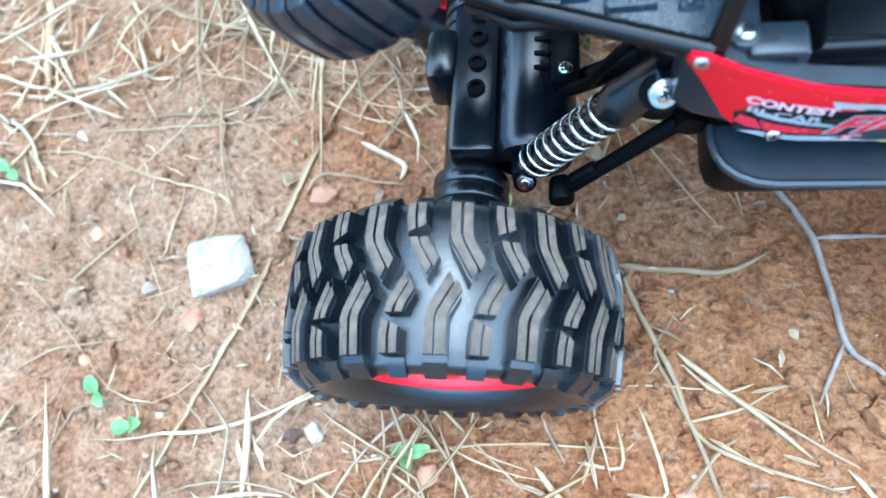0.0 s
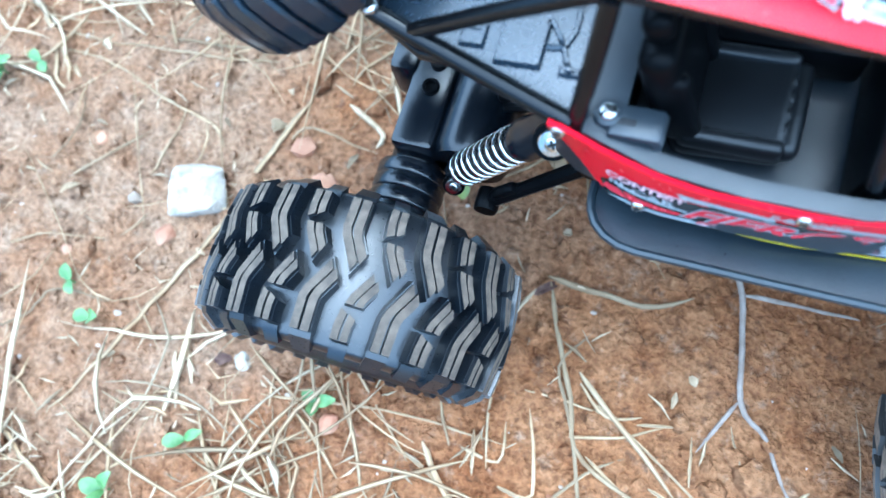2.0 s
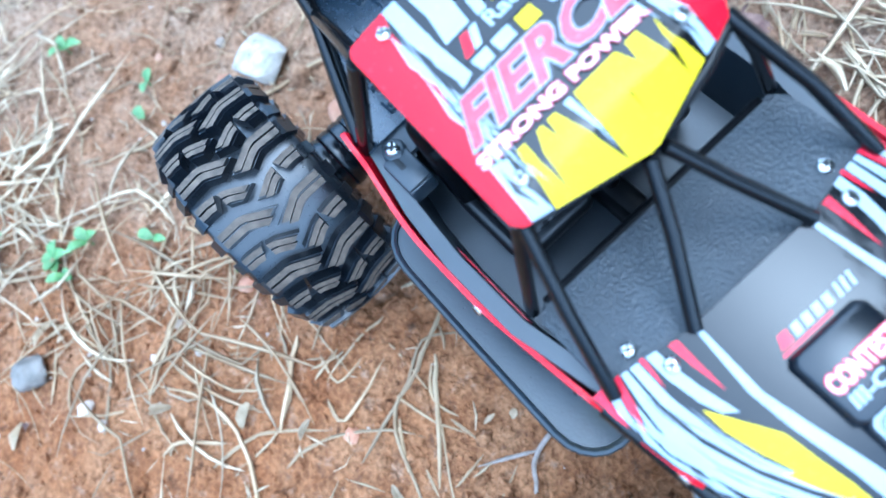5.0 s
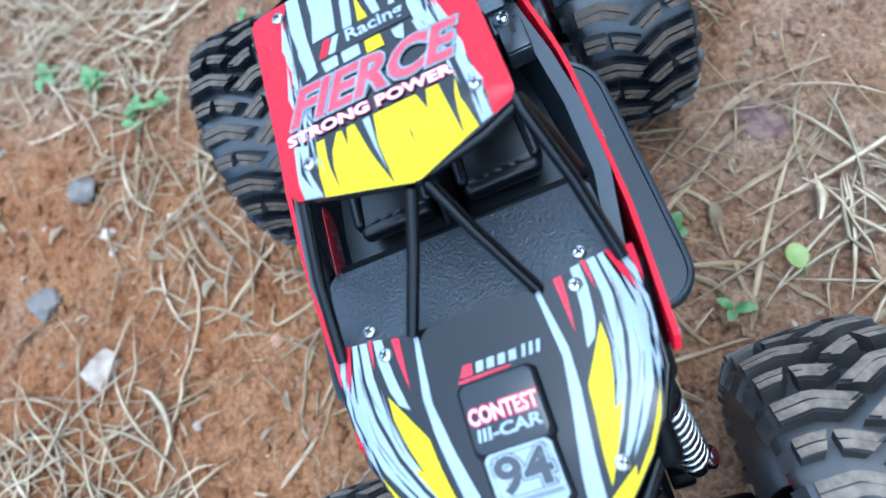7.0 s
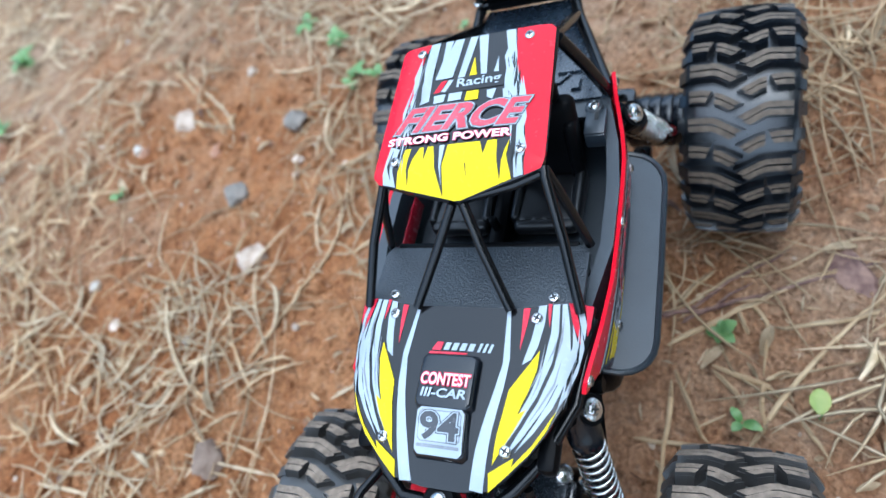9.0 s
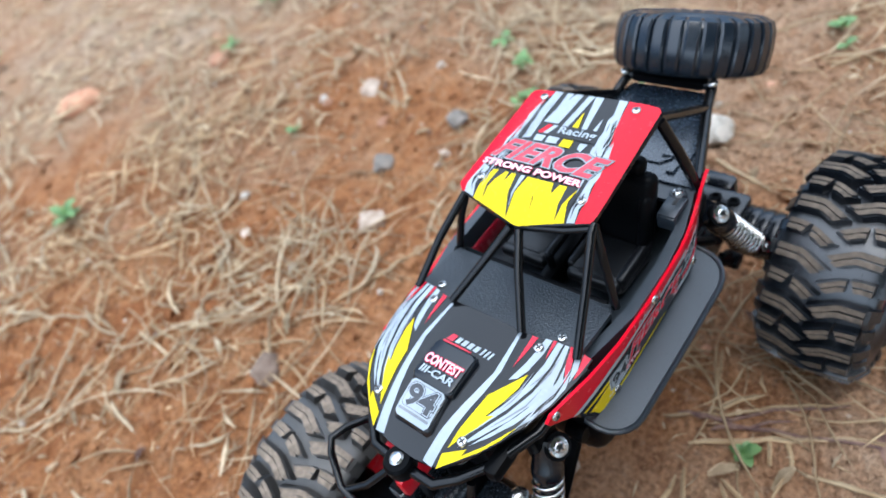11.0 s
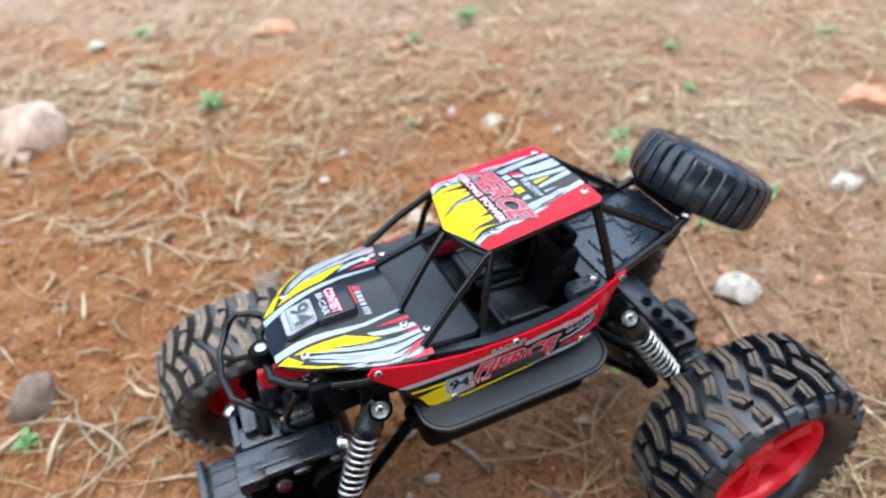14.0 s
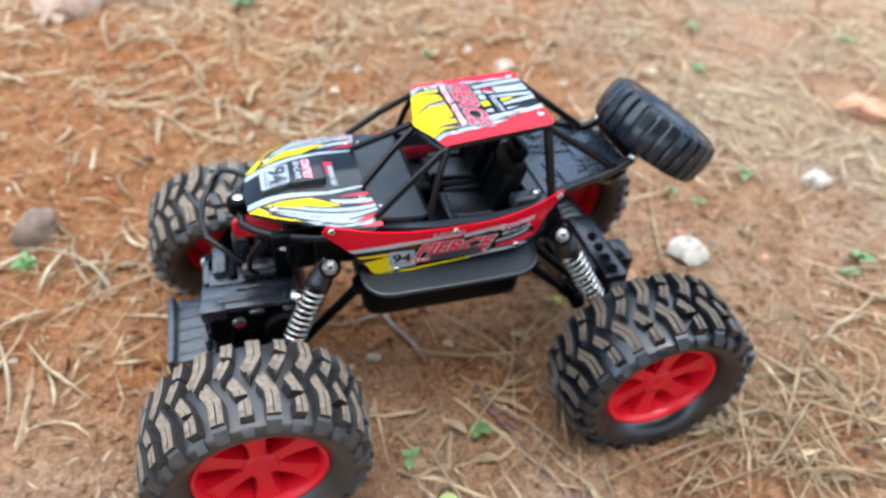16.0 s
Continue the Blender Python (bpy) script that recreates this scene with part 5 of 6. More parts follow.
blades("straw_tuft", 7, spot(-0.22, -0.22, 0.09, 0.05), (0.04, 0.13), (0.0008, 0.0026), 0.6, 0.005, STRAW, "loose pale straw on the dirt", 30, 0.1)
blades("straw_tuft", 420, spot(0.12, -0.86, 0.14, 0.12), (0.02, 0.09), (0.0015, 0.0050), 0.8, 0.014, HUSK, "clump of pale withered grass on dirt", 43, 0.3)
blades("straw_tuft", 300, spot(-0.02, -0.62, 0.08, 0.09), (0.02, 0.09), (0.0012, 0.0040), 0.9, 0.012, THATCH, "clump of curled withered grass on dirt", 44, 0.3)
blades("straw_tuft", 260, spot(-0.50, -0.36, 0.11, 0.10), (0.02, 0.09), (0.0012, 0.0036), 0.8, 0.010, HUSK, "patch of pale matted straw on dirt", 45, 0.3)
blades("straw_tuft", 60, spot(-0.12, -0.34, 0.12, 0.07), (0.03, 0.11), (0.0012, 0.0036), 0.7, 0.006, HUSK, "scattered pale straw on dirt", 47, 0.2)
blades("straw_tuft", 40, spot(0.03, -0.27, 0.10, 0.06), (0.03, 0.10), (0.0012, 0.0034), 0.7, 0.006, STRAW, "scattered pale straw on dirt", 48, 0.2)
blades("straw_tuft", 60, spot(-0.02, 0.15, 0.06, 0.05), (0.03, 0.11), (0.0012, 0.0036), 0.7, 0.007, HUSK, "tangled pale straw beside the wheels", 49, 0.2)
blades("straw_tuft", 52, spot(-0.13, -0.215, 0.065, 0.045), (0.03, 0.10), (0.0014, 0.0034), 0.5, 0.007, STRAW, "tangle of thin pale straw on dirt", 53, 0.15)
blades("straw_blades", 55, core, (0.012, 0.05), (0.0020, 0.0048), 0.7, 0.004, HUSK, "flat pale dry grass blades on dirt", 35, 0.5)


def crumbs(name, count, spread, size, material, label, seed, squash=0.7):
    """Small uneven lumps half sunk in the ground, as one mesh."""
    r = random.Random(seed)
    b = bmesh.new()
    bmesh.ops.create_icosphere(b, subdivisions=1, radius=1.0)
    ico = [v.co.copy() for v in b.verts]
    tri = [[v.index for v in f.verts] for f in b.faces]
    b.free()
    verts, faces = [], []
    for _ in range(count):
        x, y = spread(r)
        q = size[0] + (size[1] - size[0]) * r.random() ** 3
        m = Euler((r.uniform(0, 6), r.uniform(0, 6), r.uniform(0, 6))).to_matrix()
        z = ground_z(x, y) + q * 0.15
        o = len(verts)
        sx, sy = r.uniform(0.7, 1.4), r.uniform(0.7, 1.2)
        for c in ico:
            p = m @ (c * r.uniform(0.75, 1.15))
            verts.append((x + p.x * q * sx, y + p.y * q * sy, z + p.z * q * squash))
        faces += [[o + i for i in t] for t in tri]
    me = bpy.data.meshes.new(name)
    me.from_pydata(verts, [], faces)
    me.materials.append(material)
    finish(me, 50)
    return tagged(new(name, me), label, "gravel", kind="stuff")


crumbs("dirt_clods", 13000, core, (0.0006, 0.0030), DIRT, "small crumbs and clods of reddish dirt", 31)
crumbs("loose_clods", 5200, core, (0.0020, 0.0062), DIRT, "loose crumbly clods of reddish dirt", 46, 0.75)
crumbs("far_clods", 9000, wide, (0.0012, 0.0050), DIRT, "clods of reddish dirt", 32)
crumbs("pale_grit", 260, core, (0.0006, 0.0026), GRIT, "small pale grit on the dirt", 33)
crumbs("far_grit", 700, wide, (0.0015, 0.0070), GRIT, "pale pebbles scattered over the dirt", 34)
crumbs("orange_pebbles", 420, wide, (0.002, 0.0090), STONE_ORANGE, "small orange and pink pebbles scattered over the dirt", 39)
crumbs("soil_lumps", 1600, wide, (0.003, 0.0130), DIRT, "lumps of reddish soil", 40)


def husks(name, count, spread, length, width, material, label, seed):
    """Small curled flakes of dry leaf lying on the ground, as one mesh."""
    r = random.Random(seed)
    bm = bmesh.new()
    for _ in range(count):
        x, y = spread(r)
        L, w, a = r.uniform(*length), r.uniform(*width), r.uniform(0, 6.3)
        tip, roll = r.uniform(-0.25, 0.45), r.uniform(0.15, 0.6)
        rows = []
        for i in range(5):
            t = i / 4
            ww = w * math.sin(math.pi * min(0.95, 0.12 + 0.8 * t)) * r.uniform(0.8, 1.1)
            lift = 0.0012 + max(0.0, tip) * L * t + 0.15 * L * math.sin(t * 3)
            rows.append([bm.verts.new((x + math.cos(a) * L * (t - 0.5) - math.sin(a) * q * ww / 2, y + math.sin(a) * L * (t - 0.5) + math.cos(a) * q * ww / 2, ground_z(x, y) + lift + abs(q) * ww * roll)) for q in (-1, 0, 1)])
        for p, q in zip(rows, rows[1:]):
            for k in range(2):
                bm.faces.new((p[k], p[k + 1], q[k + 1], q[k]))
    bmesh.ops.solidify(bm, geom=bm.faces[:], thickness=0.0004)
    me = bpy.data.meshes.new(name)
    bm.to_mesh(me)
    bm.free()
    me.materials.append(material)
    finish(me, 60)
    tagged(new(name, me), label, "husks", kind="stuff")


husks("straw_husks", 230, core, (0.004, 0.013), (0.002, 0.005), HUSK, "pale dry husks and leaf flakes on dirt", 41)
husks("leaf_flakes", 420, wide, (0.008, 0.026), (0.004, 0.010), HUSK, "pale broken flakes of dry leaves over the dirt", 51)
husks("brown_flakes", 160, wide, (0.006, 0.020), (0.003, 0.008), TWIG_BROWN, "brown broken flakes of dry leaves over the dirt", 52)


def stone(x, y, size, material, label, flat=0.6, seed=1, long=1.15, name="stone", boxy=0.0, spin=None):
    r = random.Random(seed)
    bm = bmesh.new()
    bmesh.ops.create_icosphere(bm, subdivisions=4 if size > 0.02 else 3, radius=1.0)
    off = Vector((r.uniform(0, 50), r.uniform(0, 50), 0))
    turn = Matrix.Rotation(r.uniform(0, 6.3) if spin is None else radians(spin), 3, "Z")
    for v in bm.verts:
        d = v.co.normalized()
        c = d * (1 + 0.22 * noise.noise(d * 1.6 + off) + 0.10 * noise.noise(d * 4 + off) + 0.07 * noise.noise(d * 11 + off) + 0.04 * noise.noise(d * 25 + off))
        if boxy:
            c = c.lerp(d * 0.86 / (d.x ** 4 + d.y ** 4 + d.z ** 4) ** 0.25 * (1 + 0.07 * noise.noise(d * 3 + off) + 0.06 * noise.noise(d * 9 + off) + 0.04 * noise.noise(d * 22 + off)), boxy)
        # a few broken facets
        for k in range(4):
            nrm = Vector((math.cos(k * 1.7 + seed), math.sin(k * 1.7 + seed), 0.5 - 0.3 * k)).normalized()
            e = c.dot(nrm) - 0.74
            if e > 0:
                c -= nrm * e * 0.85
        c = turn @ Vector((c.x * long, c.y, c.z * flat))
        v.co = c * size / 2
    me = bpy.data.meshes.new(name)
    bm.to_mesh(me)
    bm.free()
    me.materials.append(material)
    finish(me, 40)
    ob = tagged(new(name, me), label, "stone")
    ob.location = (x, y, ground_z(x, y) + size * flat * 0.22)
    return ob


stone(-0.333, -0.055, 0.039, STONE_WHITE, "white quartz stone lying on the dirt", 0.6, 33, 1.1, boxy=0.35, spin=8)
stone(-0.115, -0.299, 0.030, STONE_BEIGE, "pale beige broken stone on dirt", 0.6, 5, 1.05)
stone(-0.283, -0.462, 0.027, STONE_BEIGE, "beige elongated stone on dirt", 0.5, 7, 1.5)
stone(-0.268, -0.306, 0.026, STONE_GREY, "small grey stone on dirt", 0.6, 8)
stone(-0.186, -0.349, 0.027, STONE_GREY, "grey broken stone on dirt", 0.6, 9, 1.3)
stone(0.059, -0.266, 0.026, STONE_BROWN, "dark brownish grey stone on dirt", 0.6, 10, 1.3)
stone(-0.034, -0.335, 0.010, STONE_WHITE, "small white pebble on dirt", 0.7, 12)
stone(-0.080, -0.477, 0.013, STONE_WHITE, "small white pebble on dirt", 0.7, 13)
stone(-0.244, -0.508, 0.013, STONE_WHITE, "small white pebble on dirt", 0.7, 14)
stone(0.290, -0.700, 0.098, STONE_PINK, "large pinkish beige stone on dirt", 0.7, 15, 1.2)
stone(-0.094, -0.943, 0.055, STONE_ORANGE, "flat orange stone on dirt", 0.45, 16, 1.4)
stone(0.204, -1.031, 0.028, STONE_WHITE, "white pebble on dirt", 0.6, 17)
stone(0.170, -0.753, 0.018, STONE_WHITE, "small white pebble on dirt", 0.6, 18)
stone(-0.557, -0.141, 0.030, STONE_WHITE, "white quartz stone on dirt", 0.7, 19, 1.3)
stone(-0.250, -0.754, 0.030, STONE_ORANGE, "small orange stone on dirt", 0.6, 20)
stone(0.270, -0.202, 0.040, STONE_BROWN, "brownish grey stone on dirt", 0.75, 21)
stone(-0.743, -0.275, 0.055, STONE_ORANGE, "reddish stone on dirt", 0.5, 23, 1.4)
stone(-0.210, -0.158, 0.011, STONE_ORANGE, "small orange pebble on dirt", 0.7, 24)
stone(-0.269, -0.141, 0.009, STONE_WHITE, "small white pebble on dirt", 0.8, 25, 1.3)
stone(-0.345, -0.085, 0.013, STONE_ORANGE, "small orange pebble on dirt", 0.5, 26)
stone(-0.091, -0.162, 0.010, STONE_ORANGE, "small orange pebble on dirt", 0.6, 27)
stone(-0.115, 0.165, 0.024, TWIG_BROWN, "dark reddish-brown crumpled dry leaf on dirt", 0.32, 28, 1.5, name="dry_leaf")
stone(-0.257, -0.038, 0.022, STONE_ORANGE, "reddish stone beside the rear axle", 0.6, 29, 1.3)


def make_leaf(L, w, cup):
    verts, faces = [], []
    for i in range(7):
        t = i / 6
        ww = w * (math.sin(math.pi * (0.06 + 0.90 * t)) ** 0.75) / 2
        z = cup * math.sin(t * 2.4) * L
        verts += [(L * t, -ww, z + abs(ww) * 0.25), (L * t, 0, z - 0.0002), (L * t, ww, z + abs(ww) * 0.25)]
        if i:
            b = (i - 1) * 3
            faces += [(b, b + 1, b + 4, b + 3), (b + 1, b + 2, b + 5, b + 4)]
    n = len(verts)
    verts += [(x, y, z - 0.00035) for x, y, z in verts]
    faces += [tuple(n + i for i in reversed(f)) for f in faces]
    rim = [0, 3, 6, 9, 12, 15, 18, 19, 20, 17, 14, 11, 8, 5, 2, 1]
    faces += [(rim[i], rim[(i + 1) % 16], n + rim[(i + 1) % 16], n + rim[i]) for i in range(16)]
    me = bpy.data.meshes.new("leaf")
    me.from_pydata(verts, [], faces)
    me.validate()
    finish(me, 60)
    return me


LEAVES = {}
for kind, m_ in (("green", LEAF), ("pale", LEAF_PALE)):
    LEAVES[kind] = [make_leaf(L, w, c) for L, w, c in ((0.012, 0.0085, 0.25), (0.010, 0.008, 0.1), (0.014, 0.0075, 0.35))]
    for me in LEAVES[kind]:
        me.materials.append(m_)


def seedling(x, y, count, size, kind, seed):
    r = random.Random(seed)
    z = ground_z(x, y)
    bm = bmesh.new()
    h = 0.006 * size
    tube(bm, [(x, y, z - 0.002), (x + 0.001, y, z + h * 0.5), (x, y + 0.001, z + h)], [0.0007, 0.0006, 0.0005], 6)
    ob = part("seedling", bm, LEAF, None, "", scale=1.0)
    tagged(ob, "tiny green seedling with round leaves in dirt" if kind == "green" else "pale yellow-green seedling leaf in dirt", "seedling", "seedlings in the dirt")
    a0 = r.uniform(0, 6.3)
    count = max(1, count - 1 if count < 5 else count)
    for k in range(count):
        a = a0 + 2 * math.pi * k / count + r.uniform(-0.4, 0.4)
        m = Matrix.Rotation(a, 4, "Z") @ Matrix.Rotation(r.uniform(-0.5, 0.15), 4, "Y") @ Matrix.Scale(size * r.uniform(0.8, 1.2), 4)
        shared("leaf", r.choice(LEAVES[kind]), ob, (x, y, z + h), m)
    return ob


for i, (x, y, n_, q) in enumerate([(-0.390, -0.127, 3, 0.9), (-0.364, -0.144, 3, 1.1), (-0.481, 0.004, 3, 1.0), (-0.220, -0.150, 4, 0.8), (-0.316, -0.226, 4, 0.9), (-0.323, -0.252, 5, 1.0), (-0.305, -0.250, 4, 0.8), (-0.283, -0.189, 3, 0.8),
                                   (-0.181, -0.496, 4, 0.9), (-0.399, -0.333, 5, 1.2), (-0.012, 0.105, 4, 0.8), (-0.068, 0.092, 5, 0.9), (0.130, -1.034, 6, 1.6), (0.054, -0.672, 7, 1.8), (0.145, -0.827, 4, 1.3)]):
    seedling(x, y, n_, q, "green", 60 + i)
for i, (x, y, n_, q) in enumerate([(-0.282, -0.756, 5, 1.4), (-0.559, -0.405, 5, 1.2), (-0.405, -0.804, 8, 1.8), (-0.090, -1.290, 6, 1.8), (0.273, -0.156, 6, 1.0), (-0.504, -0.008, 5, 1.1), (-0.639, -0.545, 5, 1.2), (-0.862, -0.458, 5, 1.3), (0.046, -0.677, 5, 1.2), (-0.365, -0.285, 6, 1.1), (-0.47, -0.16, 4, 1.1)]):
    seedling(x, y, n_, q, "green", 90 + i)
seedling(-0.178, -0.013, 2, 1.0, "pale", 111)
seedling(-0.021, 0.145, 1, 1.3, "pale", 112)


def stalk(name, pts, r0, material, label, branches=(), category="stalk"):
    """A single stalk or twig lying on the ground along a bent line of plan points."""
    def lay(points, ra, rb):
        b = bmesh.new()
        ps = [Vector((x, y, 0)) for x, y in points]
        line = []
        for i in range(len(ps) - 1):
            p0, p1, p2, p3 = ps[max(i - 1, 0)], ps[i], ps[i + 1], ps[min(i + 2, len(ps) - 1)]
            n = max(4, int((p2 - p1).length / 0.008))
            for j in range(n):
                t = j / n
                line.append(0.5 * (2 * p1 + (p2 - p0) * t + (2 * p0 - 5 * p1 + 4 * p2 - p3) * t * t + (3 * p1 - p0 - 3 * p2 + p3) * t ** 3))
        line.append(ps[-1])
        out, rad = [], []
        for i, p in enumerate(line):
            t = i / (len(line) - 1)
            x = p.x + 0.0014 * noise.noise(Vector((p.x * 45, p.y * 45, 1)))
            y = p.y + 0.0014 * noise.noise(Vector((p.x * 45, p.y * 45, 7)))
            out.append((x, y, ground_z(x, y) + ra * 0.8 + 0.0014 + 0.0016 * noise.noise(Vector((x * 40, y * 40, 3)))))
            ends = min(1.0, 0.3 + 6.0 * t, 0.25 + 4.0 * (1 - t))
            rad.append((ra + (rb - ra) * t) * ends * (1 + 0.25 * noise.noise(Vector((x * 110, y * 110, 5)))))
        tube(b, out, rad, 7)
        return b
    ob = part(name, lay(pts, r0, r0 * 0.6), material, None, "", scale=1.0)
    tagged(ob, label, category)
    for br in branches:
        part("branch", lay(br, r0 * 0.75, r0 * 0.4), material, ob, scale=1.0)
    return ob


stalk("twig", [(-0.046, 0.02), (-0.039, -0.005), (-0.024, -0.036), (-0.015, -0.088), (-0.001, -0.104), (0.02, -0.135)], 0.0018, TWIG, "forked grey twig lying on the dirt", [[(-0.0155, -0.088), (-0.031, -0.118)], [(-0.024, -0.036), (0.03, -0.034)]], "twig")
stalk("twig", [(-0.075, 0.045), (-0.094, 0.110), (-0.13, 0.20)], 0.0016, TWIG_BROWN, "thin brown twig on the dirt", [], "twig")
for pts, w in (([(-0.286, 0.02), (-0.294, -0.007), (-0.313, -0.077), (-0.354, -0.172), (-0.37, -0.2)], 0.0019), ([(-0.489, 0.133), (-0.475, 0.066)], 0.0032), ([(-0.381, 0.127), (-0.370, 0.091)], 0.002), ([(-0.5, 0.042), (-0.475, 0.02), (-0.454, -0.006)], 0.0022),
               ([(-0.464, 0.057), (-0.506, 0.062)], 0.002), ([(-0.12, -0.052), (-0.07, -0.054), (-0.046, -0.044)], 0.0018), ([(-0.118, -0.055), (-0.093, -0.11), (-0.079, -0.138), (-0.023, -0.155)], 0.0015), ([(-0.159, -0.152), (-0.12, -0.193)], 0.0018),
               ([(-0.232, -0.2), (-0.203, -0.243)], 0.0016), ([(-0.091, -0.097), (-0.035, -0.141)], 0.0017), ([(-0.397, -0.214), (-0.31, -0.25), (-0.231, -0.258)], 0.0016), ([(0.05, -0.359), (0.001, -0.344), (-0.027, -0.279)], 0.0024),
               ([(-0.058, 0.06), (-0.108, 0.141), (-0.12, 0.18)], 0.0018), ([(0.001, 0.109), (-0.05, 0.14), (-0.104, 0.184)], 0.0018), ([(-0.3, -0.993), (-0.16, -0.74), (-0.108, -0.621), (0.02, -0.488)], 0.0022), ([(-0.365, -0.517), (-0.256, -0.388)], 0.0016), ([(-0.094, -0.422), (-0.076, -0.31)], 0.0018),
               ([(-0.067, 0.038), (-0.1, 0.088), (-0.137, 0.137)], 0.0015), ([(0.251, 0.038), (0.25, -0.037)], 0.0022), ([(0.003, 0.045), (0.004, 0.109)], 0.0016), ([(-0.02, -0.26), (-0.14, -0.215), (-0.2, -0.24)], 0.0017)):
    stalk("straw_stalk", pts, w, STRAW, "long pale dry straw stalk on the dirt", [], "straw")
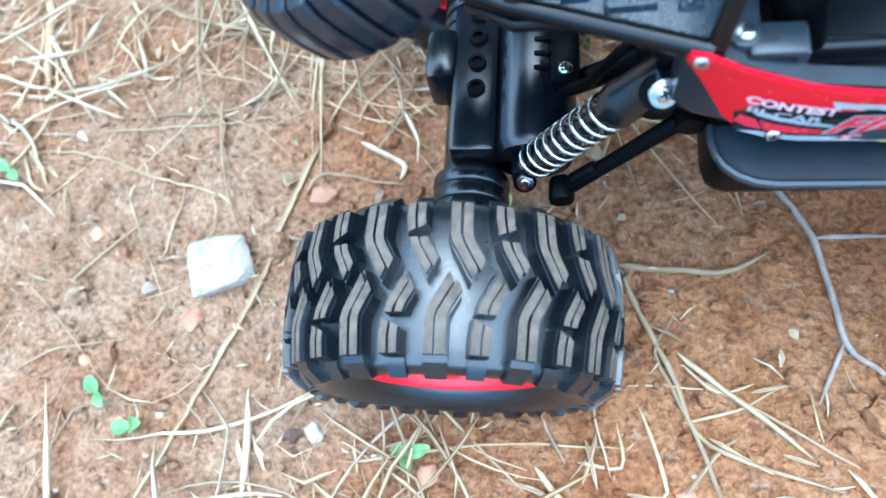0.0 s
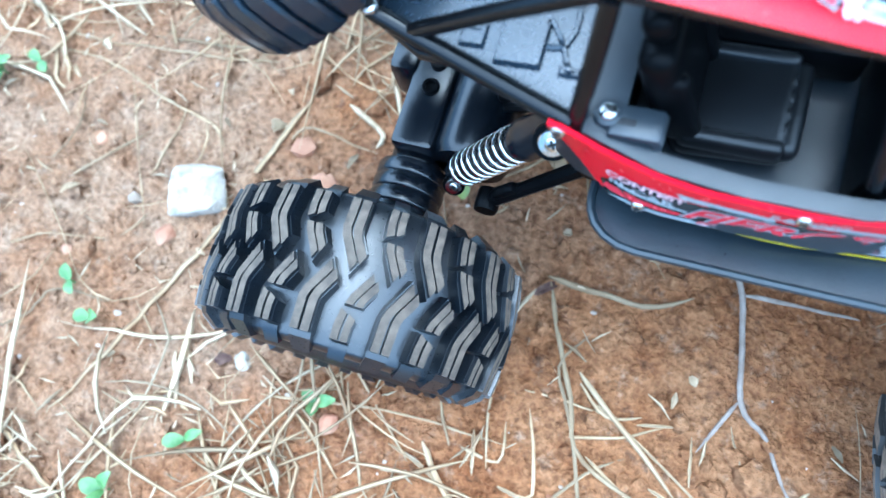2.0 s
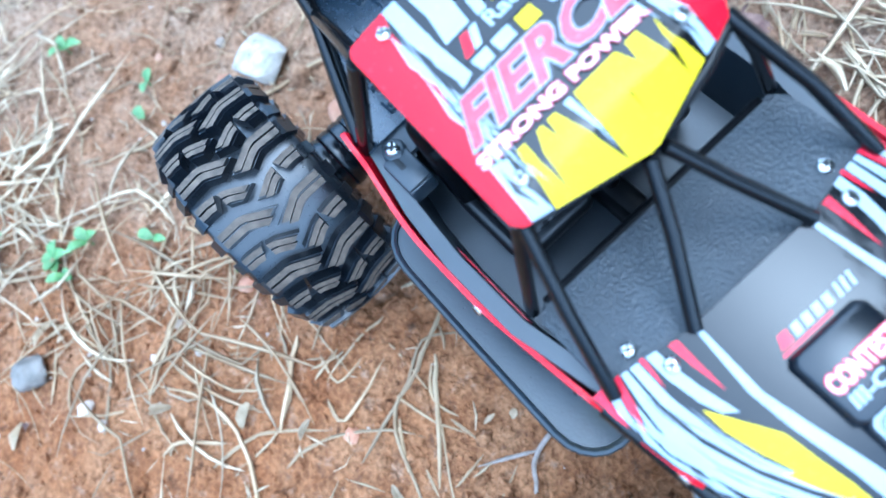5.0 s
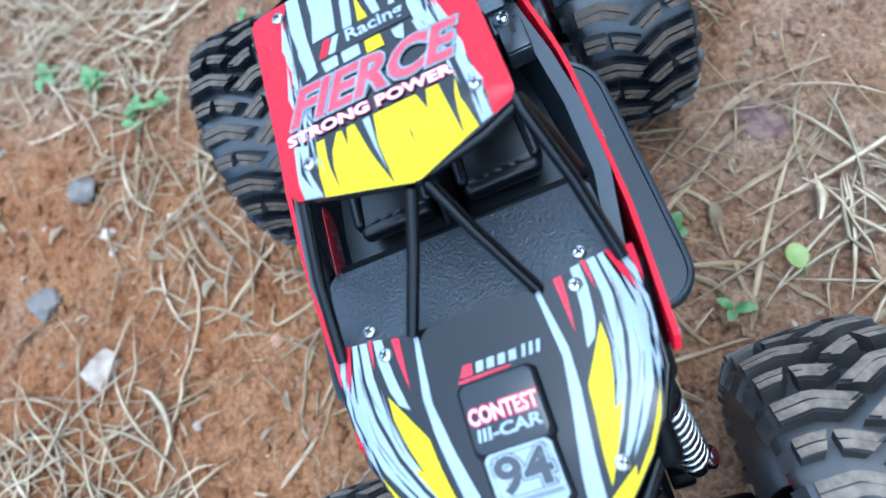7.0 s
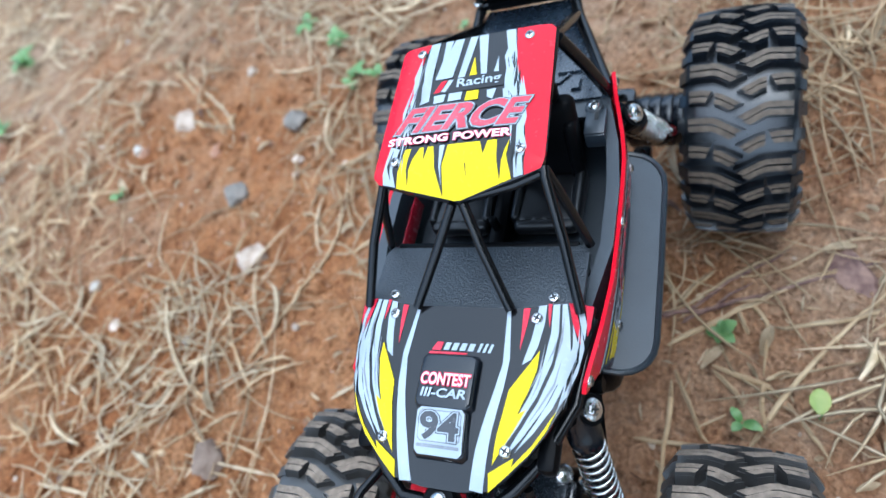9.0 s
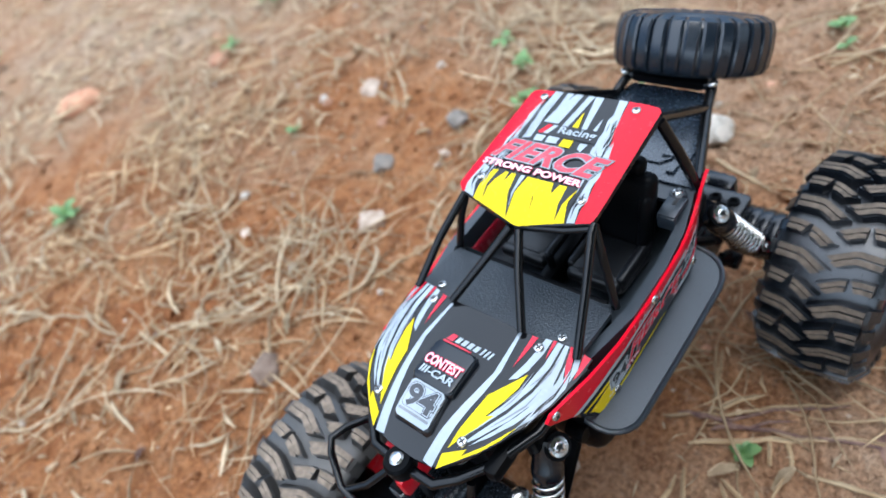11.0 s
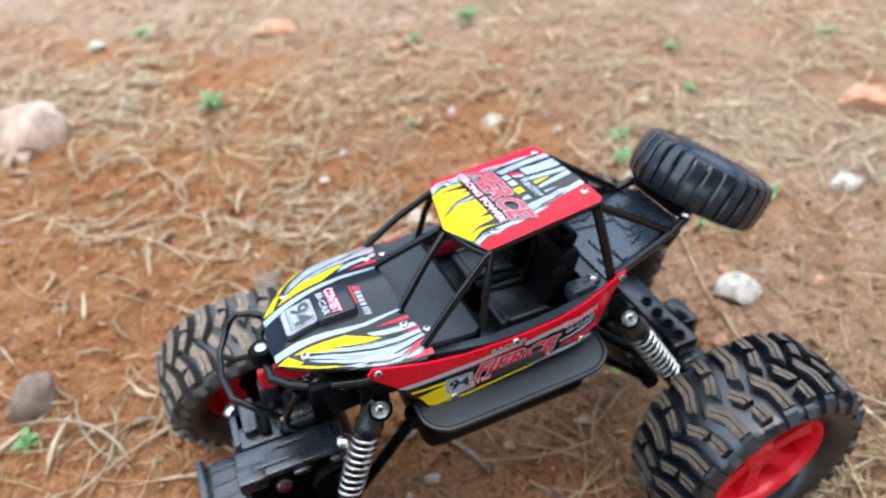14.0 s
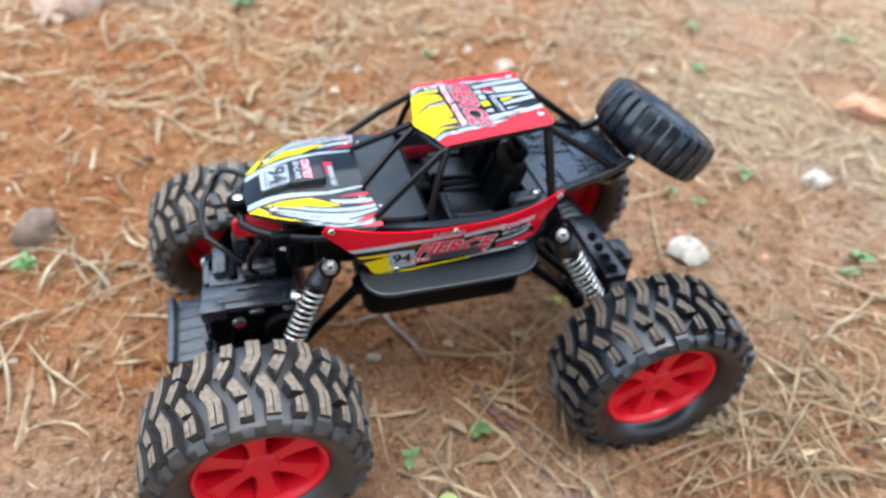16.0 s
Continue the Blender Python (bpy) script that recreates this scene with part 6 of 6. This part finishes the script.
STRAWS = [
    [([(-0.328, -0.024), (-0.341, -0.012), (-0.367, -0.006), (-0.429, 0.015), (-0.466, 0.019), (-0.490, 0.017)], 1.7), ([(-0.443, -0.116), (-0.425, -0.105), (-0.379, -0.097)], 1.3), ([(-0.260, 0.020), (-0.235, 0.006), (-0.235, -0.004)], 3.2), ([(-0.313, 0.039), (-0.366, 0.034), (-0.494, 0.030)], 1.5), ([(-0.243, 0.065), (-0.258, 0.046), (-0.262, 0.033)], 2.0), ([(-0.379, 0.110), (-0.367, 0.086)], 2.8), ([(-0.488, 0.111), (-0.474, 0.093), (-0.455, 0.067)], 4.0), ([(-0.079, -0.109), (-0.015, -0.145)], 1.6), ([(-0.116, -0.112), (-0.069, -0.112)], 1.5), ([(-0.209, -0.123), (-0.184, -0.145), (-0.163, -0.164)], 1.5), ([(-0.251, -0.155), (-0.184, -0.143), (-0.115, -0.141)], 1.4), ([(-0.136, -0.138), (-0.130, -0.160)], 2.4), ([(-0.131, -0.137), (-0.137, -0.158)], 2.0)],
    [([(-0.059, -0.113), (-0.039, -0.108)], 1.9), ([(-0.425, -0.167), (-0.410, -0.151), (-0.398, -0.134), (-0.356, -0.131)], 1.4), ([(-0.334, -0.177), (-0.301, -0.172)], 1.6), ([(-0.307, -0.147), (-0.296, -0.176)], 3.2), ([(-0.017, -0.101), (-0.004, -0.130)], 1.2), ([(-0.079, -0.135), (-0.053, -0.149)], 2.0), ([(-0.203, -0.126), (-0.218, -0.143)], 1.3), ([(-0.409, 0.067), (-0.380, 0.093), (-0.348, 0.101)], 1.2), ([(-0.289, -0.010), (-0.278, 0.001), (-0.233, -0.007)], 1.6), ([(-0.487, 0.033), (-0.467, -0.002), (-0.451, -0.009)], 2.4), ([(-0.370, -0.052), (-0.364, -0.020), (-0.365, -0.002)], 1.2)],
    [([(-0.479, -0.181), (-0.427, -0.182), (-0.390, -0.191), (-0.375, -0.200)], 1.8), ([(-0.224, -0.210), (-0.205, -0.234), (-0.190, -0.251), (-0.155, -0.252)], 2.0), ([(-0.216, -0.216), (-0.194, -0.205), (-0.174, -0.183)], 1.7), ([(-0.176, -0.158), (-0.144, -0.168), (-0.123, -0.192), (-0.121, -0.226)], 2.0), ([(-0.117, -0.161), (-0.099, -0.160), (-0.111, -0.121)], 2.3), ([(-0.075, -0.166), (-0.088, -0.126), (-0.102, -0.097), (-0.092, -0.075)], 2.1), ([(-0.089, -0.102), (-0.074, -0.113), (-0.057, -0.109)], 1.9), ([(-0.048, -0.140), (-0.032, -0.144)], 1.9), ([(-0.139, -0.224), (-0.160, -0.248), (-0.160, -0.261)], 2.4), ([(-0.201, -0.266), (-0.209, -0.279), (-0.224, -0.297)], 1.9), ([(-0.269, -0.284), (-0.241, -0.304)], 1.9), ([(-0.306, -0.298), (-0.275, -0.270), (-0.222, -0.250), (-0.190, -0.246)], 1.7)],
    [([(-0.136, -0.086), (-0.124, -0.060)], 2.6), ([(-0.140, -0.148), (-0.119, -0.150), (-0.120, -0.130)], 2.0), ([(-0.133, -0.238), (-0.129, -0.205), (-0.102, -0.171)], 2.3), ([(-0.101, -0.203), (-0.100, -0.178), (-0.083, -0.149), (-0.062, -0.130)], 2.0), ([(-0.131, -0.105), (-0.130, -0.130), (-0.124, -0.155)], 1.6), ([(-0.090, -0.128), (-0.066, -0.121), (-0.047, -0.111)], 1.7), ([(-0.030, -0.134), (-0.034, -0.111)], 1.5)],
    [([(-0.120, -0.373), (-0.085, -0.278), (-0.080, -0.217)], 1.7), ([(0.002, -0.174), (-0.021, -0.145)], 3.0), ([(-0.071, -0.216), (-0.067, -0.275), (-0.093, -0.327)], 2.0), ([(-0.197, -0.284), (-0.258, -0.236), (-0.264, -0.214)], 1.8), ([(-0.271, -0.237), (-0.284, -0.304)], 1.6), ([(-0.150, -0.316), (-0.091, -0.316), (-0.043, -0.291), (-0.010, -0.325), (0.005, -0.342)], 2.3), ([(-0.139, 0.218), (-0.137, 0.166), (-0.114, 0.124), (-0.105, 0.092)], 2.0), ([(-0.116, 0.212), (-0.090, 0.190), (-0.073, 0.171)], 1.7), ([(-0.159, 0.222), (-0.115, 0.185), (-0.069, 0.172)], 1.5), ([(-0.071, 0.086), (-0.039, 0.105), (-0.019, 0.142), (-0.028, 0.167)], 1.6), ([(-0.042, 0.124), (-0.058, 0.170)], 1.5), ([(-0.158, -0.484), (-0.182, -0.452), (-0.186, -0.414)], 1.4)],
    [([(-0.008, 0.080), (-0.022, 0.104), (-0.023, 0.117)], 1.4), ([(-0.227, -0.295), (-0.247, -0.280), (-0.231, -0.222)], 1.6)],
    [([(-0.339, -1.049), (-0.179, -0.734), (-0.076, -0.565), (0.007, -0.513)], 2.2), ([(0.055, -0.395), (0.030, -0.349), (0.001, -0.325)], 2.6), ([(0.090, -0.426), (0.079, -0.344), (0.025, -0.284), (-0.029, -0.274)], 2.0), ([(-0.353, -0.493), (-0.285, -0.401), (-0.246, -0.377)], 2.8), ([(0.299, -0.510), (0.243, -0.479), (0.167, -0.497)], 2.4), ([(0.151, -0.547), (0.231, -0.453)], 2.4), ([(0.180, -0.373), (0.142, -0.393), (0.113, -0.369)], 2.4), ([(0.102, -0.428), (0.101, -0.366)], 3.4), ([(-0.022, -0.295), (-0.053, -0.268), (-0.090, -0.251)], 2.2), ([(-0.090, -0.442), (-0.061, -0.323), (-0.075, -0.290)], 2.0), ([(0.069, -0.659), (0.072, -0.487)], 2.4), ([(0.233, -0.552), (0.182, -0.588), (0.120, -0.492), (0.119, -0.437)], 3.0)],
    [([(0.219, -0.719), (0.164, -0.628), (0.110, -0.605)], 3.2), ([(0.151, -0.802), (0.154, -0.613)], 2.6), ([(-0.450, -0.496), (-0.356, -0.428)], 2.4)],
    [([(-0.180, -0.815), (-0.063, -0.535), (-0.007, -0.403)], 2.6), ([(-0.010, -0.588), (0.014, -0.481)], 3.0), ([(-0.011, -0.356), (0.041, -0.393), (0.071, -0.366)], 2.8), ([(0.274, -0.499), (0.222, -0.430), (0.154, -0.419), (0.094, -0.451)], 2.6), ([(-0.461, -0.096), (-0.527, -0.035)], 2.4), ([(-0.544, -0.193), (-0.670, -0.177)], 2.8), ([(-0.259, 0.119), (-0.336, 0.140)], 2.2), ([(-0.237, 0.164), (-0.281, 0.136), (-0.318, 0.100)], 2.4), ([(-0.313, 0.093), (-0.363, 0.128)], 2.2), ([(-0.347, 0.086), (-0.335, 0.129), (-0.296, 0.176)], 2.0), ([(-0.270, 0.176), (-0.331, 0.159)], 2.2), ([(-0.303, 0.065), (-0.342, 0.046), (-0.408, 0.040)], 2.0), ([(-0.507, -0.384), (-0.472, -0.258)], 2.2), ([(-0.293, -0.492), (-0.265, -0.386)], 3.0)],
    [([(-0.240, 0.037), (-0.273, 0.061), (-0.296, 0.093)], 1.4)],
]
for group in STRAWS:
    for pts, w in group:
        stalk("straw_stalk", pts, w * 0.00056, HUSK if w > 2.5 else STRAW, "flat bent blade of pale dry grass on the dirt" if w > 2.5 else "bent pale dry straw stalk on the dirt", [], "straw")


# thick bent stalks beside the left running board
for pts, w in (([(-0.099, 0.195), (-0.083, 0.165), (-0.076, 0.139), (-0.073, 0.118)], 2.0), ([(-0.048, 0.087), (-0.037, 0.114), (-0.027, 0.128), (-0.011, 0.142), (0.005, 0.15)], 1.7),
               ([(-0.045, 0.088), (-0.032, 0.1), (-0.021, 0.106), (-0.014, 0.106)], 1.7), ([(-0.037, 0.116), (-0.026, 0.115), (-0.011, 0.119)], 1.8), ([(-0.043, 0.066), (-0.022, 0.076), (-0.006, 0.082), (0.0, 0.087)], 1.6),
               ([(-0.091, 0.109), (-0.073, 0.118), (-0.043, 0.116)], 1.7), ([(-0.04, 0.117), (-0.046, 0.128), (-0.043, 0.138)], 1.3), ([(-0.086, 0.1), (-0.067, 0.109)], 1.6), ([(-0.087, 0.181), (-0.073, 0.189)], 1.8),
               ([(-0.035, 0.065), (-0.008, 0.064), (0.056, 0.06)], 1.8), ([(0.014, 0.056), (0.028, 0.073)], 1.8), ([(-0.087, 0.063), (-0.112, 0.087)], 2.4), ([(-0.095, 0.061), (-0.132, 0.05)], 1.8)):
    stalk("straw_stalk", pts, w * 0.001, STRAW, "thick bent straw stalk on the dirt beside the car", [], "straw")
for pts in ([(-0.074, 0.069), (-0.084, 0.082), (-0.103, 0.11)], [(-0.075, 0.057), (-0.088, 0.076), (-0.131, 0.132)]):
    stalk("twig", pts, 0.0014, TWIG_BROWN, "thin purplish-brown twig on the dirt", [], "twig")


# ---------------------------------------------------------------- unseen trees round the place, added to dim reflections
BARK = mat("grey_brown_bark", (0.10, 0.075, 0.055), 0.9, colour2=(0.20, 0.16, 0.12), scale=12, bump=1.0, bump_scale=60)
FOLIAGE = mat("tree_leaves", (0.035, 0.07, 0.02), 0.6, colour2=(0.08, 0.13, 0.04), scale=3, island=0.35)


def tree(seed, height):
    r = random.Random(seed)
    bm = bmesh.new()
    pts = [(0, 0, -0.1)]
    for k in range(1, 6):
        pts.append((pts[-1][0] + r.uniform(-0.12, 0.12), pts[-1][1] + r.uniform(-0.12, 0.12), height * 0.13 * k))
    tube(bm, pts, [0.16, 0.13, 0.115, 0.10, 0.085, 0.06], 10)
    ob = part("tree", bm, BARK, None, "", scale=1.0)
    tagged(ob, "unseen leafy tree with a grey-brown trunk, added to dim reflections", "tree", "trees round the place")
    tips = []
    for k in range(8):
        s = Vector(pts[r.randint(2, 5)])
        a = 2 * math.pi * k / 8 + r.uniform(-0.4, 0.4)
        reach = height * r.uniform(0.16, 0.30)
        e = s + Vector((math.cos(a) * reach, math.sin(a) * reach, height * r.uniform(0.10, 0.30)))
        mid = s.lerp(e, 0.5) + Vector((0, 0, -0.08))
        bm = bmesh.new()
        tube(bm, [s, mid, e], [0.05, 0.035, 0.014], 6)
        part("limb", bm, BARK, ob, scale=1.0)
        tips += [e, mid.lerp(e, 0.5), e + Vector((r.uniform(-0.4, 0.4), r.uniform(-0.4, 0.4), r.uniform(0.1, 0.6)))]
    verts, faces = [], []
    for tip in tips:
        for _ in range(420):
            c = tip + Vector((r.gauss(0, 0.42), r.gauss(0, 0.42), r.gauss(0, 0.32)))
            m = Euler((r.uniform(0, 6.3), r.uniform(0, 6.3), r.uniform(0, 6.3))).to_matrix()
            L, w = r.uniform(0.08, 0.16), r.uniform(0.035, 0.07)
            o = len(verts)
            verts += [c + m @ Vector(p) for p in ((-L, 0, 0), (0, -w, 0.01), (L, 0, 0), (0, w, 0.01))]
            faces += [(o, o + 1, o + 2), (o, o + 2, o + 3)]
    me = bpy.data.meshes.new("crown")
    me.from_pydata([v - WO[ob] for v in verts], [], faces)
    me.materials.append(FOLIAGE)
    crown = new("crown", me)
    crown.parent = ob
    return ob


kinds = [tree(301, 5.6), tree(302, 6.2), tree(303, 5.0)]
place_rnd = random.Random(310)
# out of view; this arc sets which sky the black panels reflect
for k in range(7):
    a = radians(50 + 12.0 * k) + place_rnd.uniform(-0.08, 0.08)
    d = place_rnd.uniform(3.6, 5.6)
    x, y = d * math.cos(a), d * math.sin(a)
    m = Matrix.Translation((x, y, ground_z(x, y))) @ Matrix.Rotation(place_rnd.uniform(0, 6.3), 4, "Z")
    src = kinds[k % 3]
    if k < 3:
        kinds[k].matrix_world = m @ Matrix.Translation(WO[src])
    else:
        copy_thing(src, m @ Matrix.Translation(WO[src]))
